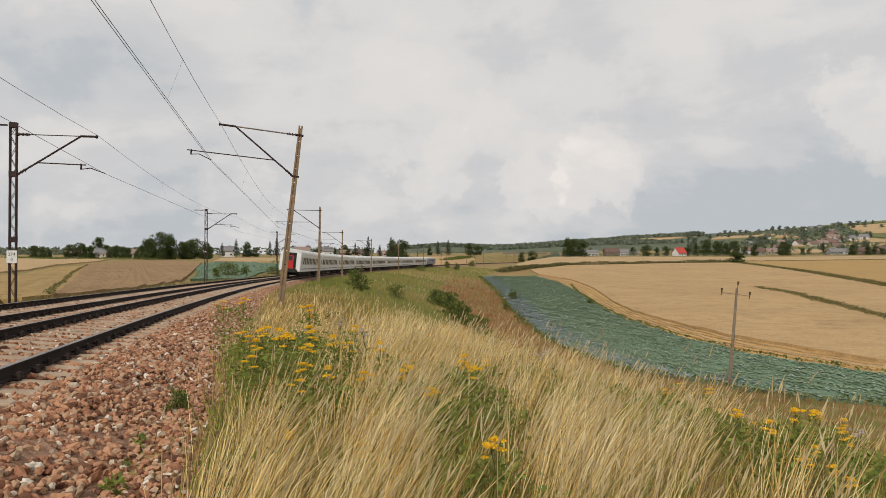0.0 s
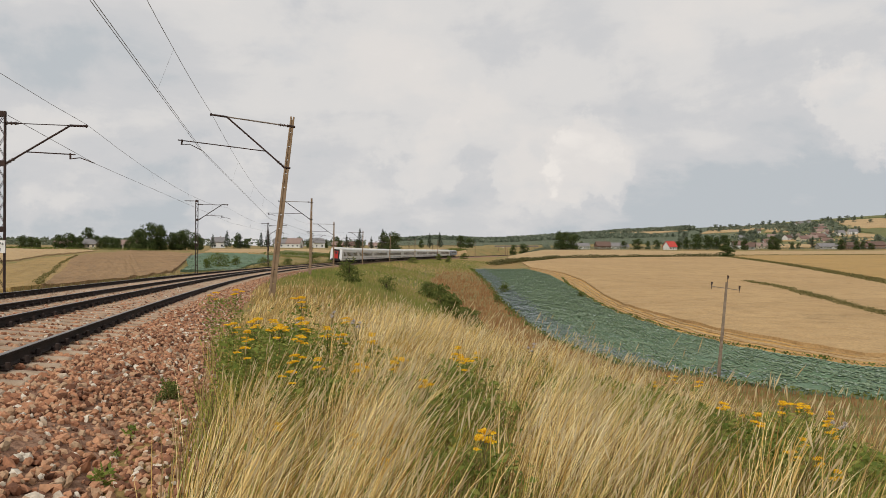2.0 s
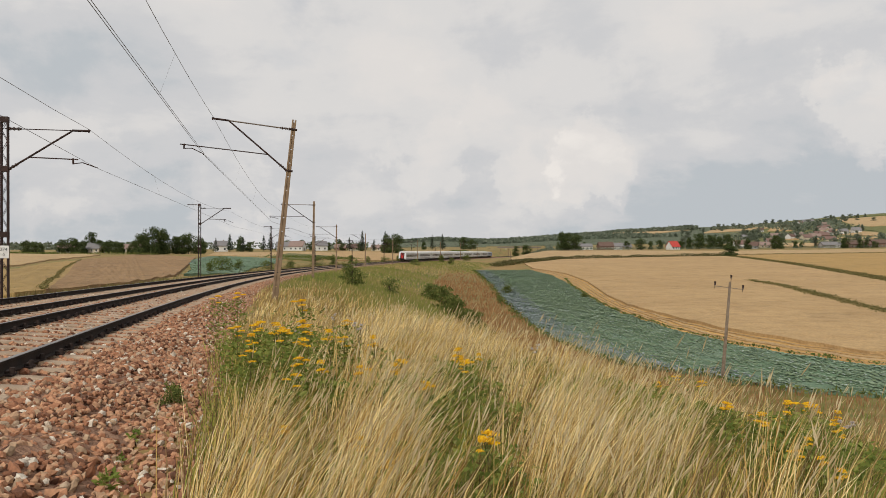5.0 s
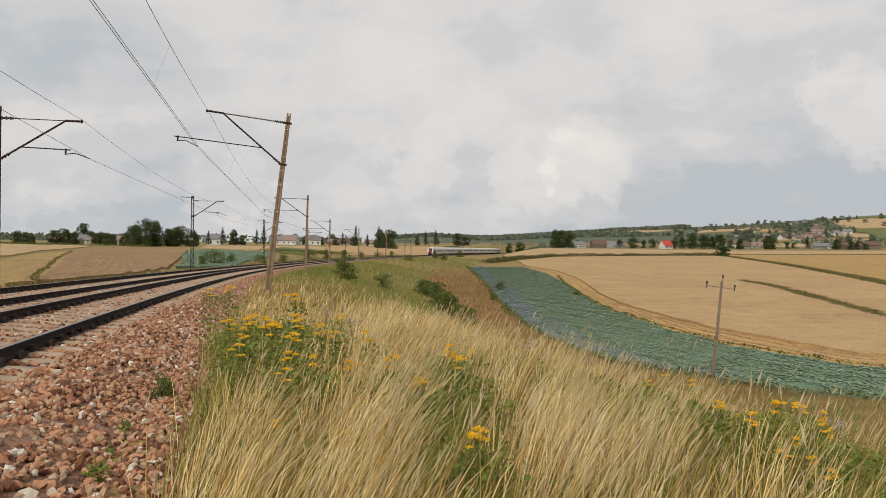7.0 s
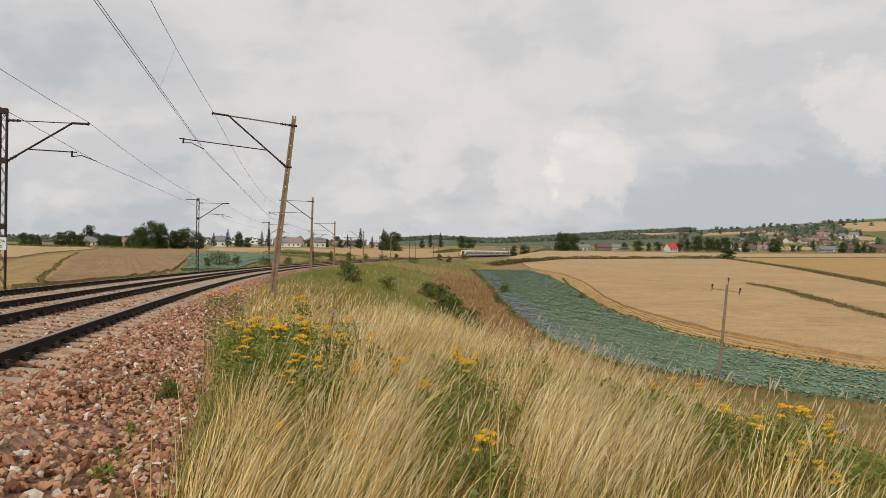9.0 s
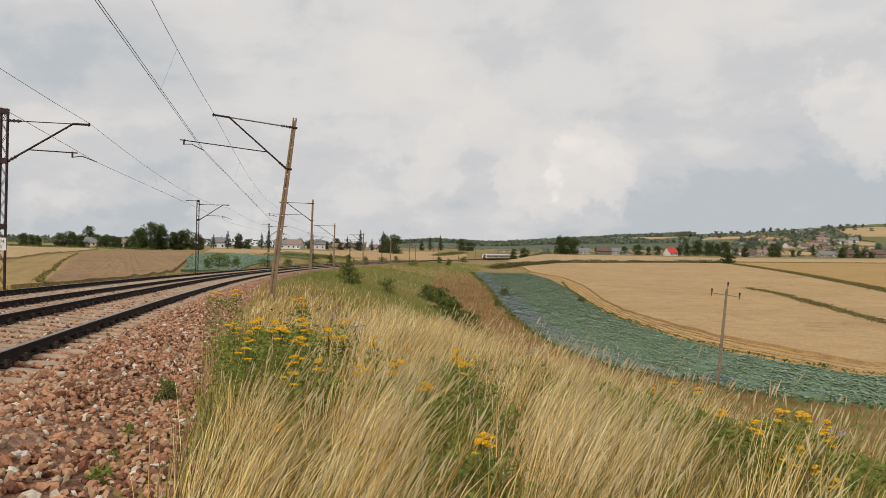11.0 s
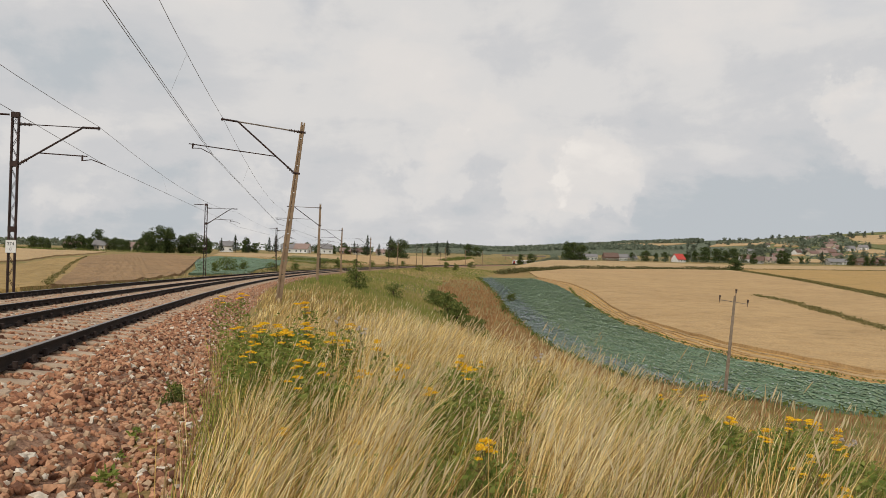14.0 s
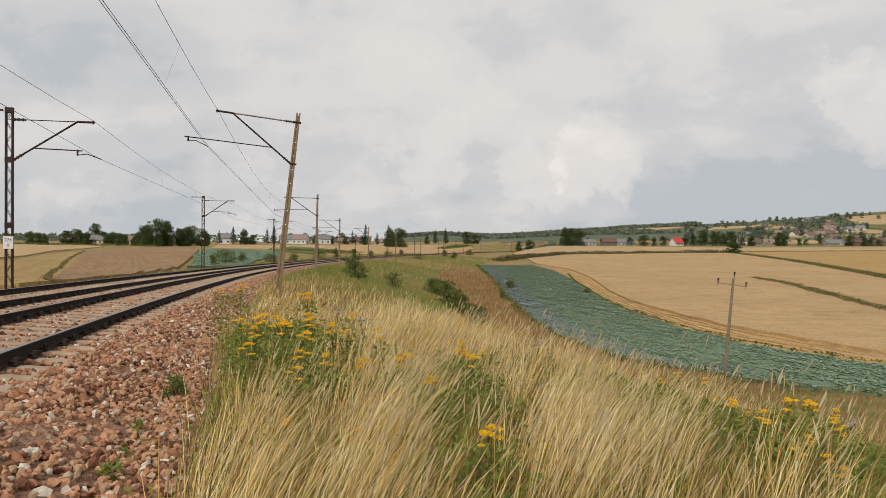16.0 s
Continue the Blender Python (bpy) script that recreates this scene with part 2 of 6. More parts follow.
M_COACH_STRIPE = two_tone("dark_blue_stripe", (0.045, 0.06, 0.16), (0.06, 0.08, 0.19), 0.6, 0.4, fine=12, bump=0.02, local=True)
M_COACH_ROOF = two_tone("dusty_grey_roof", (0.60, 0.60, 0.58), (0.70, 0.70, 0.68), 0.5, 0.7, fine=9, local=True)
M_UNDER = two_tone("dark_underframe", (0.018, 0.017, 0.017), (0.04, 0.036, 0.034), 2, 0.85, fine=20, local=True)
M_RED = two_tone("red_end_door", (0.40, 0.018, 0.015), (0.48, 0.03, 0.02), 3, 0.5, local=True)
M_LOCO = two_tone("blue_grey_locomotive_paint", (0.22, 0.25, 0.34), (0.30, 0.33, 0.42), 0.6, 0.45, fine=12, local=True)
m = Mat("dark_window_glass", 0.25, spec=0.25)
M_GLASS = m.color(m.ramp(m.noise(1.5, 2), (0.3, (0.02, 0.024, 0.03)), (0.7, (0.045, 0.05, 0.055)))).m
m = Mat("lit_tail_lamp", 0.4)
m.color((0.6, 0.03, 0.02))
m.b.inputs["Emission Color"].default_value, m.b.inputs["Emission Strength"].default_value = (1, 0.05, 0.03, 1), 0.8
M_TAIL = m.m
M_BARK = two_tone("tree_bark", (0.06, 0.045, 0.03), (0.11, 0.085, 0.06), 3, 0.95, fine=20, bump=0.6)
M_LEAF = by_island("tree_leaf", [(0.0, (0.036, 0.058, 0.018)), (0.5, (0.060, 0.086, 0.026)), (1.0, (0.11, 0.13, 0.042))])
# distance haze put into the leaf colour: paler and greyer than near trees
M_LEAF_HAZED = by_island("hazed_tree_leaf", [(0.0, (0.10, 0.125, 0.085)), (0.5, (0.14, 0.165, 0.115)), (1.0, (0.20, 0.22, 0.155))])
M_HEDGE = by_island("olive_hedge_leaf", [(0.0, (0.060, 0.062, 0.022)), (0.5, (0.095, 0.092, 0.034)), (1.0, (0.17, 0.145, 0.06))])
M_NEEDLE = by_island("conifer_needle", [(0.0, (0.018, 0.030, 0.018)), (0.6, (0.030, 0.045, 0.024)), (1.0, (0.05, 0.065, 0.032))], through_light=0.1)
M_SHRUB = by_island("shrub_leaf", [(0.0, (0.065, 0.09, 0.022)), (0.5, (0.11, 0.14, 0.034)), (1.0, (0.20, 0.21, 0.06))])
M_DRY = by_island("dry_straw_blade", [(0.0, (0.17, 0.105, 0.035)), (0.22, (0.44, 0.29, 0.10)), (0.5, (0.80, 0.59, 0.25)), (0.8, (0.95, 0.78, 0.41)), (1.0, (0.97, 0.87, 0.56))], through_light=0.22, patch=(1.7, (0.80, 0.70, 0.50)))
M_GREEN = by_island("green_blade", [(0.0, (0.05, 0.075, 0.012)), (0.45, (0.19, 0.225, 0.038)), (0.82, (0.38, 0.385, 0.085)), (1.0, (0.54, 0.45, 0.15))], patch=(1.3, (1.2, 1.0, 0.75)))
M_RUST = by_island("russet_grass_blade", [(0.0, (0.21, 0.10, 0.045)), (0.5, (0.28, 0.145, 0.062)), (1.0, (0.37, 0.21, 0.09))])
M_GREEN_FAR = by_island("bank_grass_blade", [(0.0, (0.17, 0.175, 0.045)), (0.5, (0.215, 0.21, 0.056)), (1.0, (0.28, 0.25, 0.075))], patch=(0.05, (0.75, 0.92, 0.7)))
M_DRY_FAR = by_island("bank_straw_blade", [(0.0, (0.36, 0.25, 0.095)), (0.5, (0.45, 0.33, 0.135)), (1.0, (0.56, 0.42, 0.19))], patch=(0.06, (0.8, 0.85, 0.7)))
M_FLUFF = by_island("thistle_down", [(0.0, (0.42, 0.36, 0.34)), (1.0, (0.72, 0.66, 0.64))], through_light=0.3)
M_GOLD = by_island("golden_brown_blade", [(0.0, (0.18, 0.11, 0.04)), (0.5, (0.35, 0.235, 0.085)), (1.0, (0.56, 0.40, 0.16))])
M_LITTER = by_island("brown_dead_stalk", [(0.0, (0.09, 0.05, 0.022)), (0.5, (0.20, 0.12, 0.05)), (1.0, (0.34, 0.23, 0.10))], through_light=0.1)
M_OLIVE = by_island("olive_balk_grass", [(0.0, (0.10, 0.097, 0.034)), (0.5, (0.165, 0.145, 0.052)), (1.0, (0.28, 0.225, 0.095))])
M_SEED = by_island("pale_seed_head", [(0.0, (0.46, 0.35, 0.18)), (0.5, (0.58, 0.46, 0.26)), (1.0, (0.68, 0.57, 0.36))])
M_TANSY = by_island("yellow_flower_button", [(0.0, (0.64, 0.33, 0.008)), (0.5, (0.82, 0.49, 0.012)), (1.0, (0.90, 0.60, 0.04))], through_light=0.15)
M_TANSY_LEAF = by_island("dark_green_feathery_leaf", [(0.0, (0.10, 0.14, 0.026)), (0.5, (0.18, 0.225, 0.045)), (1.0, (0.30, 0.32, 0.08))])
M_STEM = by_island("plant_stem", [(0.0, (0.07, 0.085, 0.025)), (1.0, (0.16, 0.13, 0.05))], through_light=0.05)
M_CABBAGE = by_island("blue_green_cabbage_leaf", [(0.0, (0.15, 0.205, 0.11)), (0.5, (0.205, 0.27, 0.165)), (0.9, (0.26, 0.325, 0.245)), (1.0, (0.36, 0.41, 0.40))], 0.6, 0.1)
M_CABBAGE_BLUE = by_island("blue_violet_leaf", [(0.0, (0.15, 0.20, 0.155)), (0.5, (0.22, 0.26, 0.255)), (1.0, (0.36, 0.38, 0.43))], 0.6, 0.1)


def paint(name, c, rough=0.85):
    return two_tone(name, tuple(v * 0.9 for v in c), c, 0.5, rough, fine=6, bump=0.1, dist=0.02)


WALLS = [paint("white_render", (0.70, 0.69, 0.66)), paint("cream_render", (0.60, 0.52, 0.38)), paint("grey_render", (0.42, 0.40, 0.38)), paint("brick_red_wall", (0.23, 0.135, 0.10))]
ROOFS = [paint("red_tile", (0.20, 0.125, 0.105)), paint("brown_tile", (0.15, 0.095, 0.075)), paint("grey_sheet_roof", (0.22, 0.21, 0.21)), paint("bright_red_roof", (0.50, 0.07, 0.055)), paint("pale_pink_tile", (0.28, 0.20, 0.17))]

# ---- builders ----


def mesh_ob(name, verts, faces, material, parent=None, smooth=False):
    me = bpy.data.meshes.new(name)
    me.from_pydata([tuple(v) for v in verts] if not isinstance(verts, np.ndarray) else verts.tolist(), [], faces if isinstance(faces, list) else faces.tolist())
    for mm in material if isinstance(material, (list, tuple)) else [material]:
        me.materials.append(mm)
    if smooth:
        me.polygons.foreach_set("use_smooth", [True] * len(me.polygons))
    me.update()
    ob = new(name, me)
    if parent:
        ob.parent = parent
    return ob


def part(name, bm, material, parent=None, label="", smooth=False):
    me = bpy.data.meshes.new(name)
    bm.normal_update()
    bm.to_mesh(me)
    bm.free()
    me.materials.append(material)
    if smooth:
        me.polygons.foreach_set("use_smooth", [True] * len(me.polygons))
    ob = new(name, me)
    if parent:
        ob.parent = parent
    if label:
        ob["label"] = label
    return ob


def box(bm, x0, x1, y0, y1, z0, z1, m=None, bevel=0.0):
    r = bmesh.ops.create_cube(bm, size=1)
    vs = r["verts"]
    bmesh.ops.scale(bm, vec=(x1 - x0, y1 - y0, z1 - z0), verts=vs)
    bmesh.ops.translate(bm, vec=((x0 + x1) / 2, (y0 + y1) / 2, (z0 + z1) / 2), verts=vs)
    if bevel:
        es = list({e for v in vs for e in v.link_edges})
        vs = bmesh.ops.bevel(bm, geom=es, offset=bevel, segments=1, affect="EDGES")["verts"] + [v for v in vs if v.is_valid]
    if m is not None:
        bmesh.ops.transform(bm, matrix=m, verts=list(set(vs)))
    return bm


def tube(bm, a, b, r, r2=None, sides=8):
    a, b = Vector(a), Vector(b)
    d = b - a
    m = Matrix.Translation((a + b) / 2) @ d.to_track_quat("Z", "Y").to_matrix().to_4x4()
    bmesh.ops.create_cone(bm, cap_ends=True, segments=sides, radius1=r, radius2=r if r2 is None else r2, depth=d.length, matrix=m)
    return bm


def thing(name, m, label, category, group="", kind=""):
    e = new(name)
    e.empty_display_size = 0.2
    e.matrix_basis = m
    return tagged(e, label, category, group, kind)


# ---- the ground ----
# the line's plan: heading along the curve, and its height
EYE = 1.116
S_ALL = np.arange(-30.0, 980.0, 0.5)
_sc = np.minimum(S_ALL, 455.0)
HEAD = -0.26488 + 0.0018076 * _sc - 2.70085e-07 * _sc ** 2 - 2.653e-09 * _sc ** 3
_z = -0.026738 * _sc + 6.8891e-05 * _sc ** 2 - 6.4946e-08 * _sc ** 3
RAIL_Z = _z - 0.0045 * (S_ALL - _sc)
_mid = (HEAD[1:] + HEAD[:-1]) / 2
TX = np.concatenate([[0], np.cumsum(np.sin(_mid))]) * 0.5
TY = np.concatenate([[0], np.cumsum(np.cos(_mid))]) * 0.5
TX += -3.8779 - np.interp(0, S_ALL, TX)
TY += 0.0 - np.interp(0, S_ALL, TY)
CANT = 0.15
SPACING = 4.03


def line(s, off=0.0):
    """Place on the line: s metres along it, off metres to its right; x, y, rail height, heading."""
    x, y = np.interp(s, S_ALL, TX), np.interp(s, S_ALL, TY)
    z, h = np.interp(s, S_ALL, RAIL_Z), np.interp(s, S_ALL, HEAD)
    return x + off * np.cos(h), y - off * np.sin(h), z, h


def step(a, b, v):
    v = np.clip((v - a) / (b - a), 0, 1)
    return v * v * (3 - 2 * v)


def beside(x, y):
    """Distance to the right of the line, and the rail height there."""
    x, y = np.atleast_1d(np.asarray(x, float)), np.atleast_1d(np.asarray(y, float))
    side, rail = np.empty(len(x)), np.empty(len(x))
    for a in range(0, len(x), 4000):
        xs, ys = x[a:a + 4000, None], y[a:a + 4000, None]
        i = ((xs - TX[::4]) ** 2 + (ys - TY[::4]) ** 2).argmin(1) * 4
        side[a:a + 4000] = (xs[:, 0] - TX[i]) * np.cos(HEAD[i]) - (ys[:, 0] - TY[i]) * np.sin(HEAD[i])
        rail[a:a + 4000] = RAIL_Z[i]
    return side, rail


def floor_right(x, y):
    z = np.interp(y, [-400, 0, 50, 75, 110, 150, 210, 270, 350, 450, 600, 800], [-9, -9.4, -9.5, -9.4, -8.8, -8.0, -7.0, -6.3, -5.0, -3.0, 0.2, 2.0])
    return z - 1.4 * step(35, 110, x) * (1 - step(150, 420, y)) + 0.5 * step(300, 420, y) * step(60, 0, x)


def floor_left(x, y):
    z = np.interp(y, [-400, 0, 40, 100, 200, 300, 400, 600, 800], [-1, -1.2, -1.7, -2.8, -3.4, -3.9, -3.0, 1.2, 2.0])
    return z + step(-25, -80, x) * np.interp(y, [0, 60, 200, 300, 450, 600], [0, 0.2, 1.7, 2.9, 2.6, 0])


def hills(x, y):
    """The far land: low woods ahead, the long village hill on one side."""
    r, b = np.hypot(x, y), np.arctan2(x, np.maximum(y, 1e-3))
    rise = np.interp(b, [-0.6, -0.2, -0.09, -0.05, 0.0, 0.07, 0.10, 0.18, 0.26, 0.34, 0.42, 0.48, 0.57, 1.2, 2.6], [3, 4, 8, 21, 29, 23, 24, 37, 52, 62, 68, 80, 93, 120, 10])
    return rise * step(650, 2300, r) * (y > 0) + 2.0


def height(x, y):
    """The ground's height."""
    x, y = np.atleast_1d(np.asarray(x, float)), np.atleast_1d(np.asarray(y, float))
    side, rail = beside(x, y)
    right, left = floor_right(x, y), floor_left(x, y)
    z = np.where(side > 0, right, left)
    far = step(560, 900, np.hypot(x, y))
    z = z * (1 - far) + hills(x, y) * far
    bank = np.where(side > 0, step(4.6, 32, side), step(-7.0, -16, side))
    bank = np.maximum(bank, step(1000, 1300, np.hypot(x, y)))
    z = (rail - 0.62) * (1 - bank) + z * bank
    z -= 0.35 * ((side > -7) & (side < 2.6))
    near = np.hypot(x, y) < 300
    z += near * (0.10 * np.sin(x * 0.9 + 1) * np.sin(y * 0.7) + 0.05 * np.sin(x * 2.3 + y * 1.1)) * step(2.8, 6, np.abs(side))
    return z


def drape(name, edge_a, edge_b, n, k, lift, material, label, category="field"):
    """A crop between two edges of the plan, lying on the land with its own height."""
    def even(edge):
        e = np.array(edge, float)
        d = np.concatenate([[0], np.cumsum(np.hypot(*np.diff(e, axis=0).T))])
        t = np.linspace(0, d[-1], n)
        return np.stack([np.interp(t, d, e[:, 0]), np.interp(t, d, e[:, 1])], 1)
    a, b = even(edge_a), even(edge_b)
    w = np.linspace(0, 1, k)[None, :, None]
    xy = (a[:, None] * (1 - w) + b[:, None] * w).reshape(-1, 2)
    wob = 0.05 * np.sin(xy[:, 0] * 1.7) * np.sin(xy[:, 1] * 1.3) * lift
    z = height(xy[:, 0], xy[:, 1]) + lift + wob
    v = [(*p, q) for p, q in zip(xy.tolist(), z.tolist())]
    f = [(i * k + j, (i + 1) * k + j, (i + 1) * k + j + 1, i * k + j + 1) for i in range(n - 1) for j in range(k - 1)]
    rim = [j for j in range(k)] + [i * k + k - 1 for i in range(1, n)] + [(n - 1) * k + j for j in range(k - 2, -1, -1)] + [i * k for i in range(n - 2, 0, -1)]
    base = len(v)
    v += [(v[i][0], v[i][1], v[i][2] - lift - 0.6) for i in rim]
    c = len(rim)
    f += [(rim[i], rim[(i + 1) % c], base + (i + 1) % c, base + i) for i in range(c)]
    ob = mesh_ob(name, v, f, material, smooth=False)
    bm = bmesh.new()
    bm.from_mesh(ob.data)
    bmesh.ops.recalc_face_normals(bm, faces=bm.faces)
    bm.to_mesh(ob.data)
    bm.free()
    return tagged(ob, label, category, kind="stuff")


def ground_sheet():
    rings = [0.4 * 1.05 ** i for i in range(193)]
    turns = sorted(set([round(a, 2) for a in np.arange(-44, 44.01, 0.4)] + [round(a, 2) for a in np.arange(44, 316.1, 4)]))[:-1]
    rr, aa = np.array(rings), np.radians(turns)
    x, y = np.outer(rr, np.sin(aa)).ravel(), np.outer(rr, np.cos(aa)).ravel()
    z = height(x, y)
    k = len(turns)
    v = np.stack([x, y, z], 1)
    v = np.vstack([v, [[0, 0, height(0, 0)[0]]]])
    f = [(i * k + j, i * k + (j + 1) % k, (i + 1) * k + (j + 1) % k, (i + 1) * k + j) for i in range(len(rings) - 1) for j in range(k)]
    f += [(len(v) - 1, (j + 1) % k, j) for j in range(k)]
    f = [tuple(reversed(q)) for q in f]
    ob = mesh_ob("ground", v, f, M_GROUND, smooth=True)
    return tagged(ob, "rough dry grassland falling from the railway bank", "ground", kind="structure")


ground_sheet()

CABBAGE_LOW = [(13.5, 251), (13.2, 168), (12.2, 124), (12.6, 93), (13.7, 78), (15.4, 68.7), (17.4, 62), (21, 58.5), (25.6, 51.5), (31.3, 49), (60, 44)]
CABBAGE_HIGH = [(33.9, 252), (35, 208), (32.3, 168), (29, 129), (28.1, 109), (29.7, 87.4), (31.9, 75.8), (34.8, 69.2), (38.8, 60.8), (64, 54)]
STUBBLE_HIGH = [(36.5, 262), (41, 222), (39, 180), (33.5, 136), (32.5, 117), (34.5, 96), (36.5, 85), (39.5, 77), (43.5, 68), (72, 60)]
HEDGE_A = [(24.7, 286), (38.3, 321), (66.9, 380), (103, 399.5), (142.5, 420), (183, 440)]
HEDGE_B = [(183, 440), (199.5, 456), (235.5, 468), (316, 494), (420, 520)]
HEDGE_C = [(181, 425), (179, 409), (166.4, 331), (153.6, 274), (137.9, 220), (125, 180)]
HEDGE_D = [(90.4, 199), (87.8, 175), (77.9, 133), (73.6, 115), (70, 95)]
drape("cabbage_field", CABBAGE_LOW, CABBAGE_HIGH, 90, 26, 0.22, M_CABBAGE_SOIL, "blue-green cabbage field in close rows on the valley floor")
drape("stubble_strip", CABBAGE_HIGH, STUBBLE_HIGH, 90, 6, 0.12, M_STUBBLE, "golden cut stubble strip beside the cabbage field")
def between(k):
    """The line k of the way across the stubble strip."""
    n = np.linspace(0, 1, 40)
    ends = []
    for edge in (CABBAGE_HIGH, STUBBLE_HIGH):
        e = np.array(edge, float)
        d = np.concatenate([[0], np.cumsum(np.hypot(*np.diff(e, axis=0).T))])
        ends.append(np.stack([np.interp(n * d[-1], d, e[:, 0]), np.interp(n * d[-1], d, e[:, 1])], 1))
    return (ends[0] * (1 - k) + ends[1] * k).tolist()


for k in (0.16, 0.36, 0.56, 0.78):
    drape("straw_swath", between(k), between(k + 0.07), 120, 4, 0.26, M_WHEAT if k in (0.16, 0.56) else M_WHEAT_PALE, "low swath of cut straw lying along the stubble", "straw")
drape("wheat_field", STUBBLE_HIGH, [(40, 318), (67, 376), (103, 396), (142, 416), (176, 424), (175, 409), (163, 331), (150, 274), (135, 220), (122, 178), (118, 100)], 90, 60, 0.5, M_WHEAT, "large ripe wheat field with lodged patches")
drape("wheat_field", [(184, 420), (183, 405), (171, 331), (158, 274), (142, 218), (130, 180)], [(188, 436), (206, 452), (238, 464), (318, 488), (420, 514), (420, 400)], 50, 40, 0.5, M_WHEAT_GOLD, "golden wheat field behind a grassy balk")
drape("wheat_field", [(27, 296), (38, 326), (66, 384), (103, 404), (142, 424), (186, 448), (236, 472), (318, 498), (430, 525)], [(27.5, 312), (44, 405), (70, 520), (93, 582), (150, 580), (236, 560), (310, 575), (380, 590), (480, 600)], 60, 40, 0.5, M_WHEAT_PALE, "pale ripe wheat field below the village")
drape("wheat_field", [(-39.0, 103.4), (-30.0, 68.8), (-27.3, 54.5), (-26.2, 46.4)], [(-82.1, 235.6), (-113.3, 286.7), (-132.9, 304.9), (-100.5, 194.2)], 40, 40, 0.35, M_WHEAT_BROWN, "brown ripe wheat field beyond the railway")
drape("wheat_field", [(-26.2, 46.6), (-25.0, 41.2), (-27.2, 42.5), (-23.5, 34.6)], [(-100.5, 195.2), (-87.7, 157.0), (-70.6, 116.3), (-65.0, 96.6)], 40, 40, 0.31, M_WHEAT_DULL, "golden wheat field split by a green balk")
drape("wheat_field", [(-127.6, 250.6), (-110.5, 198.0), (-82.5, 135.8), (-78.0, 116.1)], [(-147.4, 304.1), (-204.6, 377.5), (-246.3, 405.5), (-272.3, 404.9)], 30, 20, 0.35, M_WHEAT_PALE, "pale wheat strip under the hamlet")
drape("cabbage_field", [(-38, 104), (-46, 130), (-68, 190), (-84, 255)], [(-33, 116), (-40, 150), (-47, 200), (-56, 252)], 40, 14, 0.3, M_CABBAGE_SOIL, "blue-green cabbage field beyond the railway")
drape("wheat_field", [(-90, 272), (-62, 262), (-42, 300)], [(-125, 390), (-90, 400), (-60, 420)], 30, 20, 0.4, M_WHEAT_PALE, "pale wheat field before the hamlet")
drape("meadow", [(-62, 258), (-72, 335)], [(-45, 250), (-52, 335)], 30, 12, 0.65, M_MEADOW, "green meadow before the hamlet", "meadow")
drape("wheat_field", [(-42, 285), (-26, 318), (-8, 352), (10, 405), (22, 450)], [(-64, 440), (-50, 500), (-30, 540), (5, 560), (24, 560)], 40, 30, 0.4, M_WHEAT, "ripe wheat field behind the curve of the line")

# ---- track ----
PROFILE = [(-7.6, -0.95), (-5.75, -0.05), (-5.43, 0.0), (-2.63, -0.285), (-2.0, -0.25), (-1.4, 0.0), (1.4, -0.285), (1.9, -0.34), (2.6, -0.62), (3.3, -0.95)]


def ballast_bed():
    ss = np.arange(-20, 900, 1.5)
    v, f = [], []
    k = len(PROFILE)
    for s in ss:
        x, y, z, h = line(s)
        for off, dz in PROFILE:
            jitter = 0.03 * math.sin(s * 2.1 + off * 5)
            v.append((x + off * math.cos(h), y - off * math.sin(h), z + dz + jitter))
    for i in range(len(ss) - 1):
        f += [(i * k + j, i * k + j + 1, (i + 1) * k + j + 1, (i + 1) * k + j) for j in range(k - 1)]
    ob = mesh_ob("ballast_bed", v, f, M_BALLAST, smooth=True)
    return tagged(ob, "reddish crushed-stone ballast bed under two tracks", "ballast", kind="structure")


bed = ballast_bed()
RAIL_SHAPE = [(-0.075, -0.172), (0.075, -0.172), (0.075, -0.160), (0.012, -0.142), (0.010, -0.045), (0.036, -0.034), (0.036, -0.006), (0.028, 0.0), (-0.028, 0.0), (-0.036, -0.006), (-0.036, -0.034), (-0.010, -0.045), (-0.012, -0.142), (-0.075, -0.160)]


def rail(track, off, lift):
    ss = np.concatenate([np.arange(-20, 120, 1.0), np.arange(120, 900, 3.0)])
    v, f = [], []
    k = len(RAIL_SHAPE)
    for s in ss:
        x, y, z, h = line(s)
        for a, b in RAIL_SHAPE:
            v.append((x + (off + a) * math.cos(h), y - (off + a) * math.sin(h), z + lift + b))
    for i in range(len(ss) - 1):
        f += [(i * k + j, i * k + (j + 1) % k, (i + 1) * k + (j + 1) % k, (i + 1) * k + j) for j in range(k)]
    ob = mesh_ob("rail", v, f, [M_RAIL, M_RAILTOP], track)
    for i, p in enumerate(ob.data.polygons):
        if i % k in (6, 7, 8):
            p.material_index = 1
    return ob


def sleeper_mesh():
    bm = bmesh.new()
    box(bm, -1.3, 1.3, -0.105, 0.105, -0.2, 0, bevel=0.025)
    for v in bm.verts:
        if abs(v.co.x) < 0.3:
            v.co.z *= 0.9
    me = bpy.data.meshes.new("sleeper")
    bm.to_mesh(me)
    bm.free()
    me.materials.append(M_SLEEPER)
    return me


